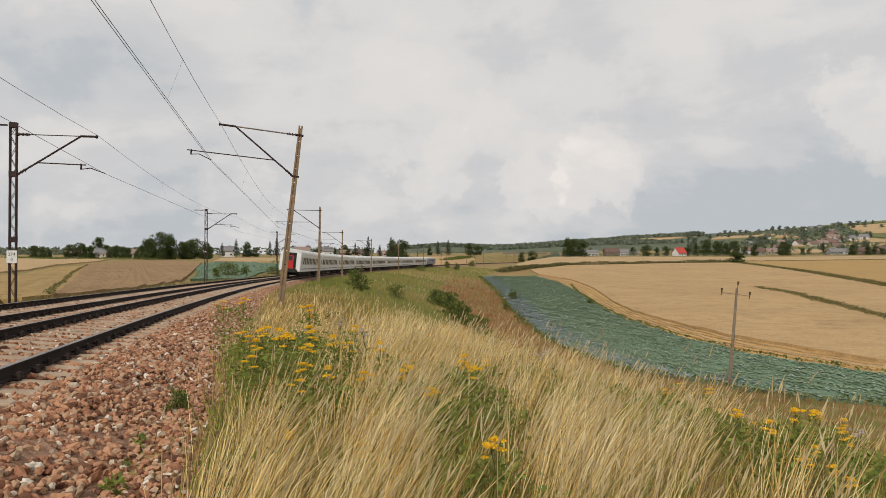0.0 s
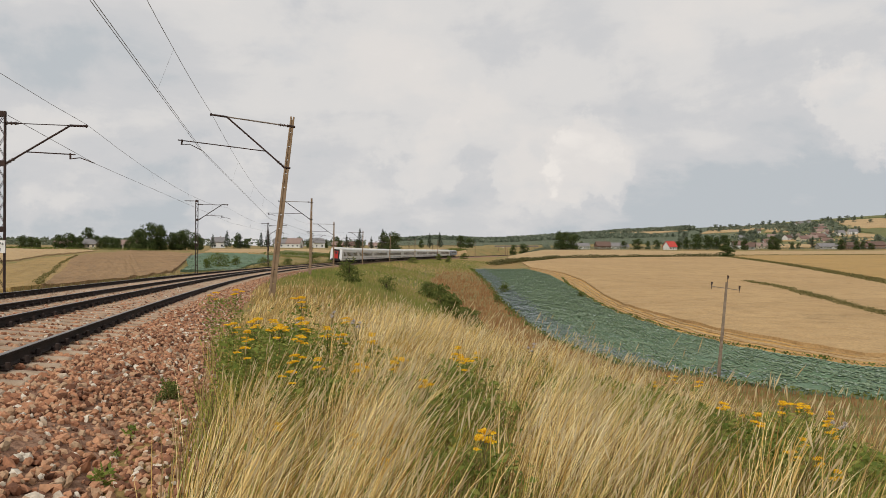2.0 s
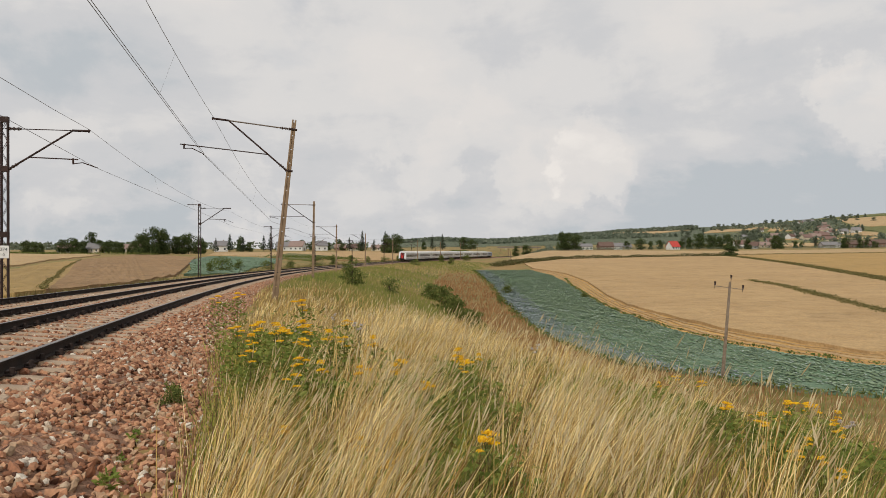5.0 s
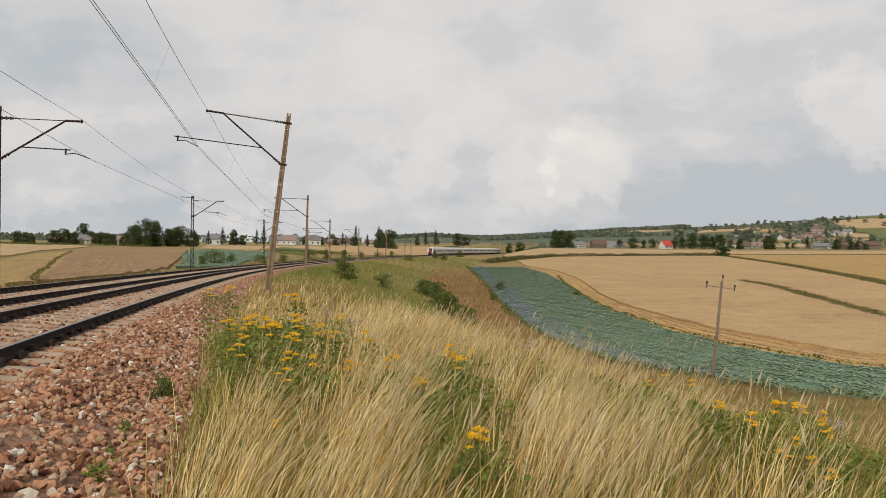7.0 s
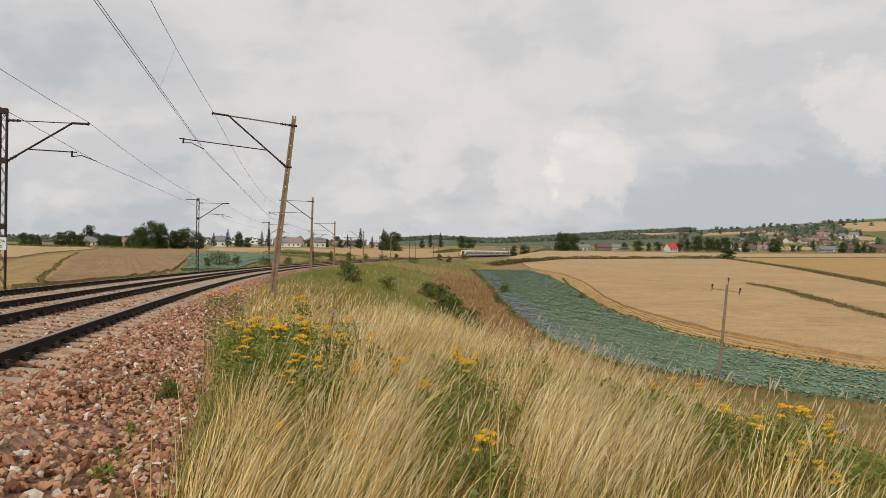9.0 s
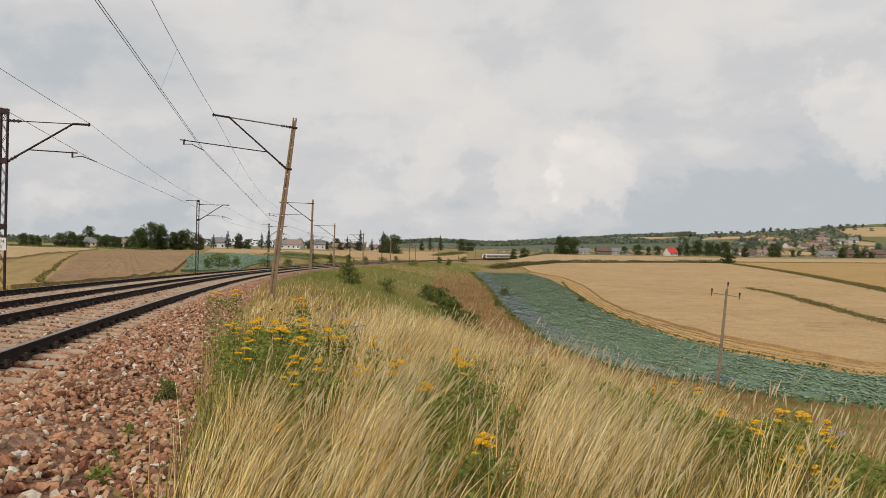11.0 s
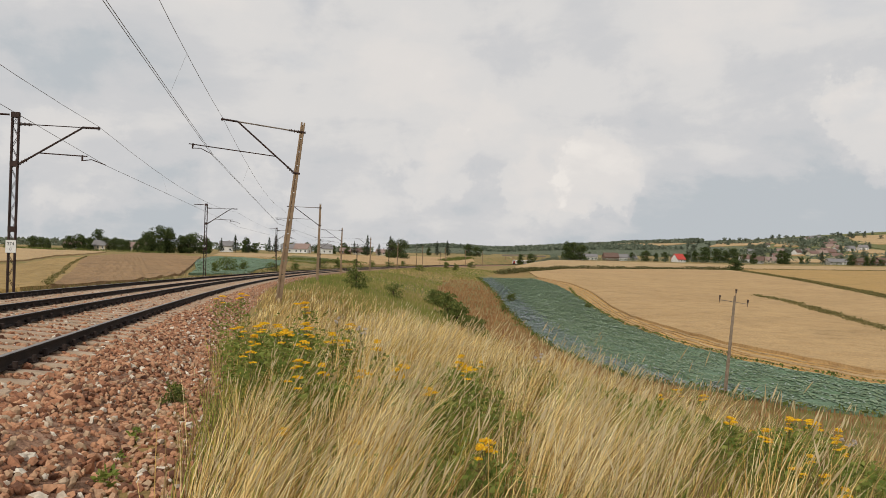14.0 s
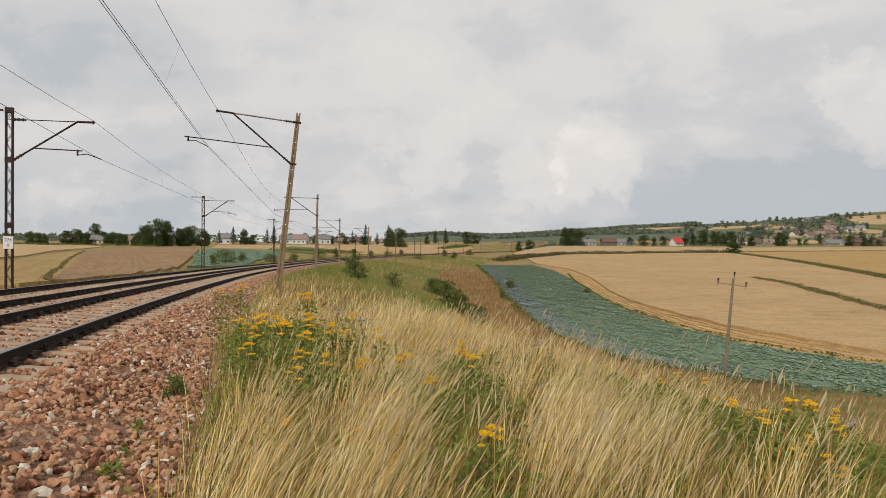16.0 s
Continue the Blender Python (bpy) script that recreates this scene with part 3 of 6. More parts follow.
def clip_mesh():
    bm = bmesh.new()
    for sx in (-1, 1):
        box(bm, sx * 0.10 - 0.045, sx * 0.10 + 0.045, -0.09, 0.09, 0.0, 0.03, bevel=0.008)
        tube(bm, (sx * 0.115, -0.03, 0.03), (sx * 0.115, -0.03, 0.105), 0.042, 0.03, 8)
        box(bm, sx * 0.075 - 0.035, sx * 0.075 + 0.035, -0.06, 0.04, 0.03, 0.065, bevel=0.01)
    me = bpy.data.meshes.new("rail_fastening")
    bm.to_mesh(me)
    bm.free()
    me.materials.append(M_CLIP)
    return me


ME_SLEEPER, ME_CLIP = sleeper_mesh(), clip_mesh()


def railway(label, off, reach, clips):
    track = thing("railway_track", pose(0, 0, 0), label, "railway track", "railway tracks", kind="structure")
    rail(track, off + 0.75, 0.0)
    rail(track, off - 0.75, CANT)
    lean = math.atan2(CANT, 1.5)
    for i in range(reach):
        s = -4.0 + i * 0.70
        x, y, z, h = line(s, off)
        ob = new("sleeper", ME_SLEEPER)
        ob.parent = track
        base = Matrix.Translation((x, y, z + CANT / 2 - 0.174)) @ Matrix.Rotation(-h, 4, "Z") @ Matrix.Rotation(lean, 4, "Y")
        ob.matrix_basis = base @ pose(random.uniform(-0.04, 0.04), 0, 0, 0, 0, random.uniform(-0.6, 0.6))
        if i < clips:
            for side in (-0.75, 0.75):
                c = new("rail_fastening", ME_CLIP)
                c.parent = ob
                c.matrix_basis = pose(side, 0, 0.001)
    v, f = [], []
    for i in range(reach, reach + 420):
        s = -4.0 + i * 0.70
        x, y, z, h = line(s, off)
        m4 = Matrix.Translation((x, y, z + CANT / 2 - 0.174)) @ Matrix.Rotation(-h, 4, "Z") @ Matrix.Rotation(lean, 4, "Y")
        b = len(v)
        v += [tuple(m4 @ Vector((a, c, d))) for d in (-0.2, 0) for a, c in ((-1.3, -0.09), (1.3, -0.09), (1.3, 0.09), (-1.3, 0.09))]
        f += [(b + 4, b + 5, b + 6, b + 7), (b, b + 1, b + 5, b + 4), (b + 1, b + 2, b + 6, b + 5), (b + 2, b + 3, b + 7, b + 6), (b + 3, b, b + 4, b + 7)]
    tagged(mesh_ob("far_sleepers", v, f, M_SLEEPER, track), kind="stuff")
    return track


railway("curving canted track with rusty rails on concrete sleepers", 0.0, 130, 70)
railway("far parallel track with rusty rails on concrete sleepers", -SPACING, 110, 50)

# ---- masts and wires ----


def cantilever(mast, reach, top, out_wire, side, mat_arm, pull):
    """Bracket of a mast: side -1 reaches to the left of the line, +1 to the right. pull +1: the steady arm comes back from beyond the wire."""
    k = side
    t = bmesh.new()
    tube(t, (0, 0, top - 0.28), (k * (reach * 0.83), 0, top - 0.28), 0.035 if pull > 0 else 0.02)
    part("top_tube", t, mat_arm, mast)
    t = bmesh.new()
    tube(t, (k * reach * 0.80, 0, top - 0.28), (k * (reach + 0.05), 0, top - 0.28), 0.05)
    tube(t, (k * reach, 0, top - 0.36), (k * reach, 0, top - 0.20), 0.03)
    part("carrier_clamp", t, M_STEEL, mast)
    t = bmesh.new()
    foot = top - (2.4 if pull > 0 else 2.05)
    tube(t, (k * 0.1, 0, foot), (k * reach * 0.80, 0, top - 0.3), 0.042)
    part("strut", t, M_STEEL, mast)
    t = bmesh.new()
    ax = reach * 0.28
    az = foot + (ax - 0.1) / (reach * 0.80 - 0.1) * (top - 0.3 - foot)
    drop = out_wire + 0.98 * pull
    tube(t, (k * ax, 0, az), (k * (drop + 0.2), 0, az - 0.05), 0.026)
    part("registration_arm", t, M_STEEL, mast)
    t = bmesh.new()
    tube(t, (k * drop, 0, az), (k * drop, 0, az - 0.26), 0.04)
    tube(t, (k * drop, 0, az - 0.24), (k * (drop - 0.38 * pull), 0, az - 0.18), 0.02)
    tube(t, (k * (drop - 0.38 * pull), 0, az - 0.18), (k * out_wire, 0, az - 0.40), 0.02)
    part("steady_arm", t, M_STEEL, mast)
    for (a, b) in (((k * 0.12, 0, top - 0.28), (k * 0.62, 0, top - 0.28)), ((k * 0.14, 0, foot + 0.03), (k * 0.50, 0, foot + 0.27))):
        t = bmesh.new()
        a, b = Vector(a), Vector(b)
        for i in range(7):
            p = a.lerp(b, i / 6)
            tube(t, p - (b - a) * 0.05, p + (b - a) * 0.05, 0.075 if i % 2 else 0.05, sides=10)
        part("insulator", t, M_INSULATOR, mast)
    return Vector((k * out_wire, 0, az - 0.415)), Vector((k * reach, 0, top - 0.2))


def concrete_mast(m, label):
    """Slotted spun-concrete post with its bracket."""
    mast = thing("catenary_mast", m, label, "catenary mast", "concrete catenary masts")
    t = bmesh.new()
    lo, hi, z0, z1 = 0.17, 0.105, -1.6, 8.66
    for sx in (-1, 1):
        ring = []
        for z, w in ((z0, lo), (z1, hi)):
            c = sx * w * 0.62
            ring.append([t.verts.new(p) for p in ((c - w * 0.38, -w * 0.8, z), (c + w * 0.38, -w * 0.8, z), (c + w * 0.38, w * 0.8, z), (c - w * 0.38, w * 0.8, z))])
        for j in range(4):
            t.faces.new((ring[0][j], ring[0][(j + 1) % 4], ring[1][(j + 1) % 4], ring[1][j]))
        t.faces.new(ring[1])
    bmesh.ops.bevel(t, geom=[e for e in t.edges if abs(e.verts[0].co.z - e.verts[1].co.z) > 2], offset=0.012, segments=1, affect="EDGES")
    part("post", t, M_CONCRETE, mast)
    for i in range(13):
        z = -0.2 + i * 0.70
        w = lo + (hi - lo) * (z - z0) / (z1 - z0)
        t = bmesh.new()
        box(t, -w * 0.3, w * 0.3, -w * 0.5, w * 0.5, z - 0.325, z + 0.325)
        part("web", t, M_CONCRETE, mast)
    for z in (8.17, 6.05):
        t = bmesh.new()
        box(t, -0.19, 0.19, -0.13, 0.13, z - 0.04, z + 0.04, bevel=0.01)
        part("clamp", t, M_STEEL, mast)
    return mast, cantilever(mast, 3.93, 8.45, 4.15, -1, M_GALV, 1)


def lattice_mast(m, label):
    mast = thing("catenary_mast", m, label, "catenary mast", "steel lattice catenary masts")
    top = 7.6
    for sx in (-1, 1):
        t = bmesh.new()
        box(t, sx * 0.125 - 0.030, sx * 0.125 + 0.030, -0.08, 0.08, -1.4, top, bevel=0.006)
        part("leg", t, M_STEEL, mast)
    n = 16
    for i in range(n):
        z = 0.1 + i * (top - 0.2) / n
        d = (top - 0.2) / n
        for yy in (-0.07, 0.07):
            t = bmesh.new()
            s = 1 if i % 2 else -1
            tube(t, (-0.12 * s, yy, z), (0.12 * s, yy, z + d), 0.012, sides=5)
            part("brace", t, M_STEEL, mast)
    for z in (2.6, 5.4, top - 0.1):
        t = bmesh.new()
        box(t, -0.16, 0.16, -0.09, 0.09, z - 0.12, z + 0.12, bevel=0.01)
        part("batten_plate", t, M_STEEL, mast)
    t = bmesh.new()
    tube(t, (-0.24, 0, top - 0.1), (-1.3, 0, top - 0.1), 0.04)
    part("feeder_arm", t, M_STEEL, mast)
    return mast, cantilever(mast, 3.3, top - 0.2, 3.65, 1, M_STEEL, -1)


def mast_pose(s, off, z, lean=0.0):
    x, y, rz, h = line(s, off)
    return Matrix.Translation((x, y, rz + z)) @ Matrix.Rotation(-h, 4, "Z") @ Matrix.Rotation(radians(lean), 4, "Y")


RIGHT = [35.3 + 50.4 * i for i in range(9)]
first, hold_right = concrete_mast(mast_pose(RIGHT[0], 3.93, 0, 6.2), "leaning slotted concrete catenary mast with a rusty steel bracket")
LEANS = [6.2, 1.0, 0.4, 0.6, 1.2, 0.3, 0.2, 0, 0]
for s, a in zip(RIGHT[1:], LEANS[1:]):
    tagged(copy_thing(first, mast_pose(s, *((4.77, 0.3) if s < 100 else (3.93, 0)), a)), "upright slotted concrete catenary mast beside the track")
LEFT = [32.0, 79.3, 129, 176, 225, 275, 325, 375]
lat, hold_left = lattice_mast(mast_pose(LEFT[0], -7.2, 0), "rusty lattice steel catenary mast with a white kilometre plate")
for s in LEFT[1:]:
    tagged(copy_thing(lat, mast_pose(s, -7.2, 0.4 if s < 140 else 0)), "rusty lattice steel catenary mast across the tracks")


def wires(name, supports, label, gauge, twin=0.0):
    """A run of wire through its supports; each support: point and sag of the span that follows."""
    ob = thing(name, pose(0, 0, 0), label, "overhead wire", "overhead wires")
    for d in ((-twin, twin) if twin else (0,)):
        for (p, sag), (q, _) in zip(supports, supports[1:]):
            t = bmesh.new()
            p, q = Vector(p) + Vector((d, 0, 0)), Vector(q) + Vector((d, 0, 0))
            n = 10 if sag else 2
            pts = [p.lerp(q, i / n) - Vector((0, 0, 4 * sag * (i / n) * (1 - i / n))) for i in range(n + 1)]
            along = (q - p).normalized()
            out = along.cross(Vector((0, 0, 1))).normalized() * gauge
            top = out.cross(along)
            rings = [[t.verts.new(c + out * math.cos(k * 1.2566) + top * math.sin(k * 1.2566)) for k in range(5)] for c in pts]
            for a, b in zip(rings, rings[1:]):
                for k in range(5):
                    t.faces.new((a[k], a[(k + 1) % 5], b[(k + 1) % 5], b[k]))
            part("wire", t, M_WIRE, ob)
    return ob


def overhead(masts, leans, off, hold, twin, first_shift):
    low, high = [], []
    for s, lean in zip([masts[0] - 50.4] + masts, [0] + leans):
        m4 = mast_pose(s, off, 0, lean)
        shift = first_shift if s < masts[0] else (0.0, 0.0)
        low.append((m4 @ (hold[0] + Vector((shift[0], 0, 0))), 0.0))
        high.append((m4 @ (hold[1] + Vector((shift[1], 0, 0))), 0.75))
    wires("contact_wire", low, "copper contact wire strung over the track", 0.0085, twin)
    carrier = wires("carrier_wire", high, "sagging carrier wire over the contact wires", 0.0085)
    for (a, _), (b, _), (c, sag), (d, _) in zip(low, low[1:], high, high[1:]):
        for i in range(1, 4):
            k = i / 4
            t = bmesh.new()
            tube(t, a.lerp(b, k), c.lerp(d, k) - Vector((0, 0, 4 * sag * k * (1 - k))), 0.0025, sides=4)
            part("dropper", t, M_WIRE, carrier)


overhead(RIGHT, LEANS, 3.93, hold_right, 0.035, (-0.8, -0.4))
overhead(LEFT, [0] * len(LEFT), -7.2, hold_left, 0.0, (-1.6, -0.8))


# ---- the train ----
LONG = 26.1
PITCH = 26.4


def wheelset(parent, y, z=0.46):
    t = bmesh.new()
    for sx in (-0.75, 0.75):
        tube(t, (sx - 0.06, y, z), (sx + 0.06, y, z), 0.46, sides=18)
    tube(t, (-0.75, y, z), (0.75, y, z), 0.08)
    part("wheelset", t, M_UNDER, parent)


def bogie(parent, y):
    t = bmesh.new()
    for sx in (-1.0, 1.0):
        box(t, sx - 0.09, sx + 0.09, y - 1.7, y + 1.7, 0.42, 0.72, bevel=0.05)
        for yy in (-1.25, 1.25):
            box(t, sx - 0.16, sx + 0.16, y + yy - 0.2, y + yy + 0.2, 0.3, 0.62, bevel=0.04)
    box(t, -0.9, 0.9, y - 0.35, y + 0.35, 0.5, 0.8)
    b = part("bogie", t, M_UNDER, parent)
    for yy in (-1.25, 1.25):
        wheelset(b, y + yy)


def shell(half, z0, z1, crown, y0, y1, sides=10):
    """Body section with a curved roof, extruded along y."""
    pts = [(-half, z0), (-half, z1)]
    for i in range(1, sides):
        a = math.pi - math.pi * i / sides
        pts.append((half * math.cos(a), z1 + crown * math.sin(a) ** 0.8))
    pts += [(half, z1), (half, z0)]
    return pts


def coach(label):
    c = thing("passenger_coach", pose(0, 0, 0), label, "railway coach", "coaches of the train")
    h = LONG / 2
    t = bmesh.new()
    w = 1.41
    box(t, -w, w, -h + 0.25, h - 0.25, 0.95, 3.35, bevel=0.05)
    part("body", t, M_COACH, c)
    t = bmesh.new()
    pts = shell(w + 0.012, 3.3, 3.38, 0.67, 0, 0)
    a = [t.verts.new((x, -h + 0.22, z)) for x, z in pts]
    b = [t.verts.new((x, h - 0.22, z)) for x, z in pts]
    for i in range(len(pts) - 1):
        t.faces.new((a[i], a[i + 1], b[i + 1], b[i]))
    t.faces.new(a), t.faces.new(list(reversed(b)))
    bmesh.ops.recalc_face_normals(t, faces=t.faces)
    part("roof", t, M_COACH_ROOF, c, smooth=False)
    for sx in (-1, 1):
        t = bmesh.new()
        box(t, sx * (w + 0.004) - 0.004, sx * (w + 0.004) + 0.004, -h + 1.9, h - 1.9, 1.92, 3.02)
        part("window_band", t, M_COACH_BAND, c)
        t = bmesh.new()
        box(t, sx * (w + 0.004) - 0.004, sx * (w + 0.004) + 0.004, -h + 0.4, h - 0.4, 1.30, 1.42)
        part("stripe", t, M_COACH_STRIPE, c)
        for i in range(11):
            y = -h + 3.4 + i * (LONG - 6.8) / 10
            t = bmesh.new()
            box(t, sx * (w + 0.012) - 0.008, sx * (w + 0.012) + 0.008, y - 0.62, y + 0.62, 2.02, 2.92, bevel=0.006)
            part("window", t, M_GLASS, c)
        for y in (-h + 1.1, h - 1.1):
            t = bmesh.new()
            box(t, sx * (w + 0.01) - 0.012, sx * (w + 0.01) + 0.012, y - 0.42, y + 0.42, 1.0, 3.2, bevel=0.01)
            d = part("door", t, M_COACH, c)
            t = bmesh.new()
            box(t, sx * (w + 0.026) - 0.006, sx * (w + 0.026) + 0.006, y - 0.24, y + 0.24, 2.05, 2.95)
            part("door_window", t, M_GLASS, d)
    for sy in (-1, 1):
        for sx in (-1, 1):
            t = bmesh.new()
            box(t, sx * 1.09 - 0.33, sx * 1.09 + 0.33, sy * (h - 0.12) - 0.13, sy * (h - 0.12) + 0.13, 1.0, 3.45, bevel=0.05)
            part("end_wall", t, M_COACH, c)
        t = bmesh.new()
        for x0, x1, z0, z1 in ((-0.80, -0.42, 0.9, 3.45), (0.42, 0.80, 0.9, 3.45), (-0.80, 0.80, 3.1, 3.52), (-0.8, 0.8, 0.8, 1.35)):
            box(t, x0, x1, sy * (h - 0.05) - 0.16, sy * (h - 0.05) + 0.16, z0, z1, bevel=0.07)
        part("gangway_bellows", t, M_UNDER, c)
        t = bmesh.new()
        face = h - 0.3 if sy > 0 else h + 0.02
        box(t, -0.46, 0.46, sy * face - 0.05, sy * face + 0.05, 1.2, 3.2)
        d = part("end_door", t, M_RED if sy < 0 else M_UNDER, c)
        t = bmesh.new()
        box(t, -0.26, 0.26, sy * (face + 0.06) - 0.012, sy * (face + 0.06) + 0.012, 2.45, 3.0)
        part("door_window", t, M_GLASS, d)
        for sx in (-1, 1):
            t = bmesh.new()
            tube(t, (sx * 0.87, sy * (h - 0.1), 1.05), (sx * 0.87, sy * (h + 0.12), 1.05), 0.12)
            tube(t, (sx * 0.87, sy * (h + 0.1), 1.05), (sx * 0.87, sy * (h + 0.14), 1.05), 0.23, sides=14)
            part("buffer", t, M_UNDER, c)
        bogie(c, sy * 9.5)
    t = bmesh.new()
    for y0, y1, x0 in ((-5.5, -2.2, 0.9), (-1.2, 1.8, 1.0), (2.6, 5.4, 0.8)):
        box(t, -x0, x0, y0, y1, 0.42, 0.96, bevel=0.04)
    box(t, -1.3, 1.3, -h + 0.4, h - 0.4, 0.84, 0.97)
    part("underframe", t, M_UNDER, c)
    return c


def locomotive():
    c = thing("locomotive", pose(0, 0, 0), "blue-grey electric locomotive with a raised pantograph", "locomotive")
    h = 8.3
    t = bmesh.new()
    box(t, -1.45, 1.45, -h, h, 1.0, 3.55, bevel=0.18)
    part("body", t, M_LOCO, c)
    t = bmesh.new()
    box(t, -1.2, 1.2, -h + 1.2, h - 1.2, 3.5, 3.85, bevel=0.15)
    part("roof", t, M_COACH_ROOF, c)
    for sy in (-1, 1):
        for sx in (-0.68, 0.68):
            t = bmesh.new()
            box(t, sx - 0.5, sx + 0.5, sy * h - 0.02, sy * h + 0.02, 2.35, 3.15, bevel=0.01)
            part("windscreen", t, M_GLASS, c)
        bogie(c, sy * 4.4)
        for sx in (-1, 1):
            t = bmesh.new()
            tube(t, (sx * 0.87, sy * (h - 0.1), 1.05), (sx * 0.87, sy * (h + 0.5), 1.05), 0.2, sides=12)
            part("buffer", t, M_UNDER, c)
    for sx in (-1, 1):
        for y in (-4, -1.5, 1.5, 4):
            t = bmesh.new()
            box(t, sx * 1.455 - 0.01, sx * 1.455 + 0.01, y - 0.5, y + 0.5, 2.4, 3.1, bevel=0.008)
            part("side_window", t, M_GLASS, c)
    t = bmesh.new()
    for x in (-0.7, 0.7):
        tube(t, (x, 4.0, 3.85), (x, 2.9, 4.9), 0.03)
        tube(t, (x, 2.9, 4.9), (x * 0.9, 4.2, 6.2), 0.025)
    tube(t, (-0.95, 4.2, 6.2), (0.95, 4.2, 6.2), 0.04)
    part("pantograph", t, M_STEEL, c)
    return c


CARS = []
c0 = coach("light grey passenger coach with blue-grey window band, rolling away")
CARS.append((c0, 9.5))
for i in range(7):
    CARS.append((copy_thing(c0, pose(0, 0, 0)), 9.5))
tagged(c0, "rear passenger coach in light grey with an open red gangway end")
CARS.append((locomotive(), 4.4))


def riding(s, pivot):
    """Pose of a vehicle whose middle is s metres along the line."""
    ax, ay, az, _ = line(s - pivot)
    bx, by, bz, _ = line(s + pivot)
    a, b = Vector((ax, ay, az + CANT / 2)), Vector((bx, by, bz + CANT / 2))
    y = (b - a).normalized()
    x = y.cross(Vector((0, 0, 1))).normalized()
    lean = math.atan2(CANT, 1.5)
    x = (x * math.cos(lean) - x.cross(y) * math.sin(lean)).normalized()
    z = x.cross(y)
    m4 = Matrix((x, y, z)).transposed().to_4x4()
    m4.translation = (a + b) / 2
    return m4


def motions():
    for i, (car, pivot) in enumerate(CARS):
        mid = 96.17 + LONG / 2 + i * PITCH if i < 8 else 96.17 + 8 * PITCH + 8.6
        walk(car, [(t / 2, riding(mid + 35.77 * t / 2, pivot)) for t in range(33)])
    for i, (ob, swing) in enumerate(SWAYING):
        stand, rows = ob.matrix_basis.copy(), []
        place = Matrix.Translation(stand.translation)
        turn = stand.to_quaternion().to_matrix().to_4x4()
        x, y = stand.translation.x, stand.translation.y
        for n in range(41):
            t = n * 0.4
            gust = math.sin(2.7 * t - 0.8 * x - 0.4 * y) + 0.5 * math.sin(4.3 * t + 1.7 * i)
            rows.append((t, place @ Matrix.Rotation(radians(swing * gust), 4, "Y") @ turn))
        walk(ob, rows)


# ---- fast meshes of many small pieces ----
RNG = np.random.default_rng(7)


def tri_mesh(name, v, f, material, parent=None, link=True):
    me = bpy.data.meshes.new(name)
    v, f = np.asarray(v, np.float32).reshape(-1, 3), np.asarray(f, np.int32).reshape(-1, 3)
    me.vertices.add(len(v))
    me.vertices.foreach_set("co", v.ravel())
    me.loops.add(f.size)
    me.loops.foreach_set("vertex_index", f.ravel())
    me.polygons.add(len(f))
    me.polygons.foreach_set("loop_start", np.arange(0, f.size, 3, dtype=np.int32))
    me.materials.append(material)
    me.polygons.foreach_set("use_smooth", np.zeros(len(f), bool))
    me.update(calc_edges=True)
    if not link:
        return me
    ob = new(name, me)
    if parent:
        ob.parent = parent
    return ob


def blade_arrays(root, tall, lean, wide, bend=0.5):
    """Tapered bent blades: five points and three triangles each. lean: sideways way of the tip, in metres per metre."""
    n = len(root)
    a = RNG.uniform(-0.9, 0.9, n)
    side = np.stack([np.cos(a), np.sin(a), np.zeros(n)], 1) * wide[:, None]
    up = np.stack([lean[:, 0], lean[:, 1], np.ones(n)], 1) * tall[:, None]
    mid = root + up * np.array([bend, bend, 1]) * 0.55
    tip = root + up * np.array([1.15, 1.15, 0.97])
    v = np.stack([root - side, root + side, mid + side * 0.75, mid - side * 0.75, tip], 1)
    t = np.array([[0, 1, 2], [0, 2, 3], [3, 2, 4]])
    f = (np.arange(n) * 5)[:, None, None] + t[None]
    return v.reshape(-1, 3), f.reshape(-1, 3), tip, up


def head_arrays(tip, up, long, wide):
    """Seed heads: two crossed slim diamonds on the stem's end."""
    n = len(tip)
    d = up / np.linalg.norm(up, axis=1, keepdims=True)
    d[:, 0] += 0.12 + RNG.normal(0, 0.12, n)
    d /= np.linalg.norm(d, axis=1, keepdims=True)
    s = np.cross(d, np.array([0.1, 1.0, 0.2]))
    s /= np.linalg.norm(s, axis=1, keepdims=True)
    s2 = np.cross(d, s)
    L, W = long[:, None], wide[:, None]
    base = tip - d * L * 0.25
    v = np.stack([base, base + d * L * 0.45 + s * W, base + d * L, base + d * L * 0.45 - s * W, base + d * L * 0.45 + s2 * W, base + d * L * 0.45 - s2 * W], 1)
    t = np.array([[0, 1, 2], [0, 2, 3], [0, 4, 2], [0, 2, 5]])
    return v.reshape(-1, 3), ((np.arange(n) * 6)[:, None, None] + t[None]).reshape(-1, 3)


def soften(ob, up, size=5):
    """Turns the normals of thin blades towards the sky, as a whole sward reflects light."""
    me = ob.data
    me.polygons.foreach_set("use_smooth", np.ones(len(me.polygons), bool))
    n = RNG.normal(0, 0.45, (len(me.vertices) // size, 1, 3)).repeat(size, 1).reshape(-1, 3)
    n[:, 2] = np.abs(n[:, 2]) + up
    n[:, 1] -= 0.55
    n /= np.linalg.norm(n, axis=1, keepdims=True)
    me.normals_split_custom_set_from_vertices(n.tolist())


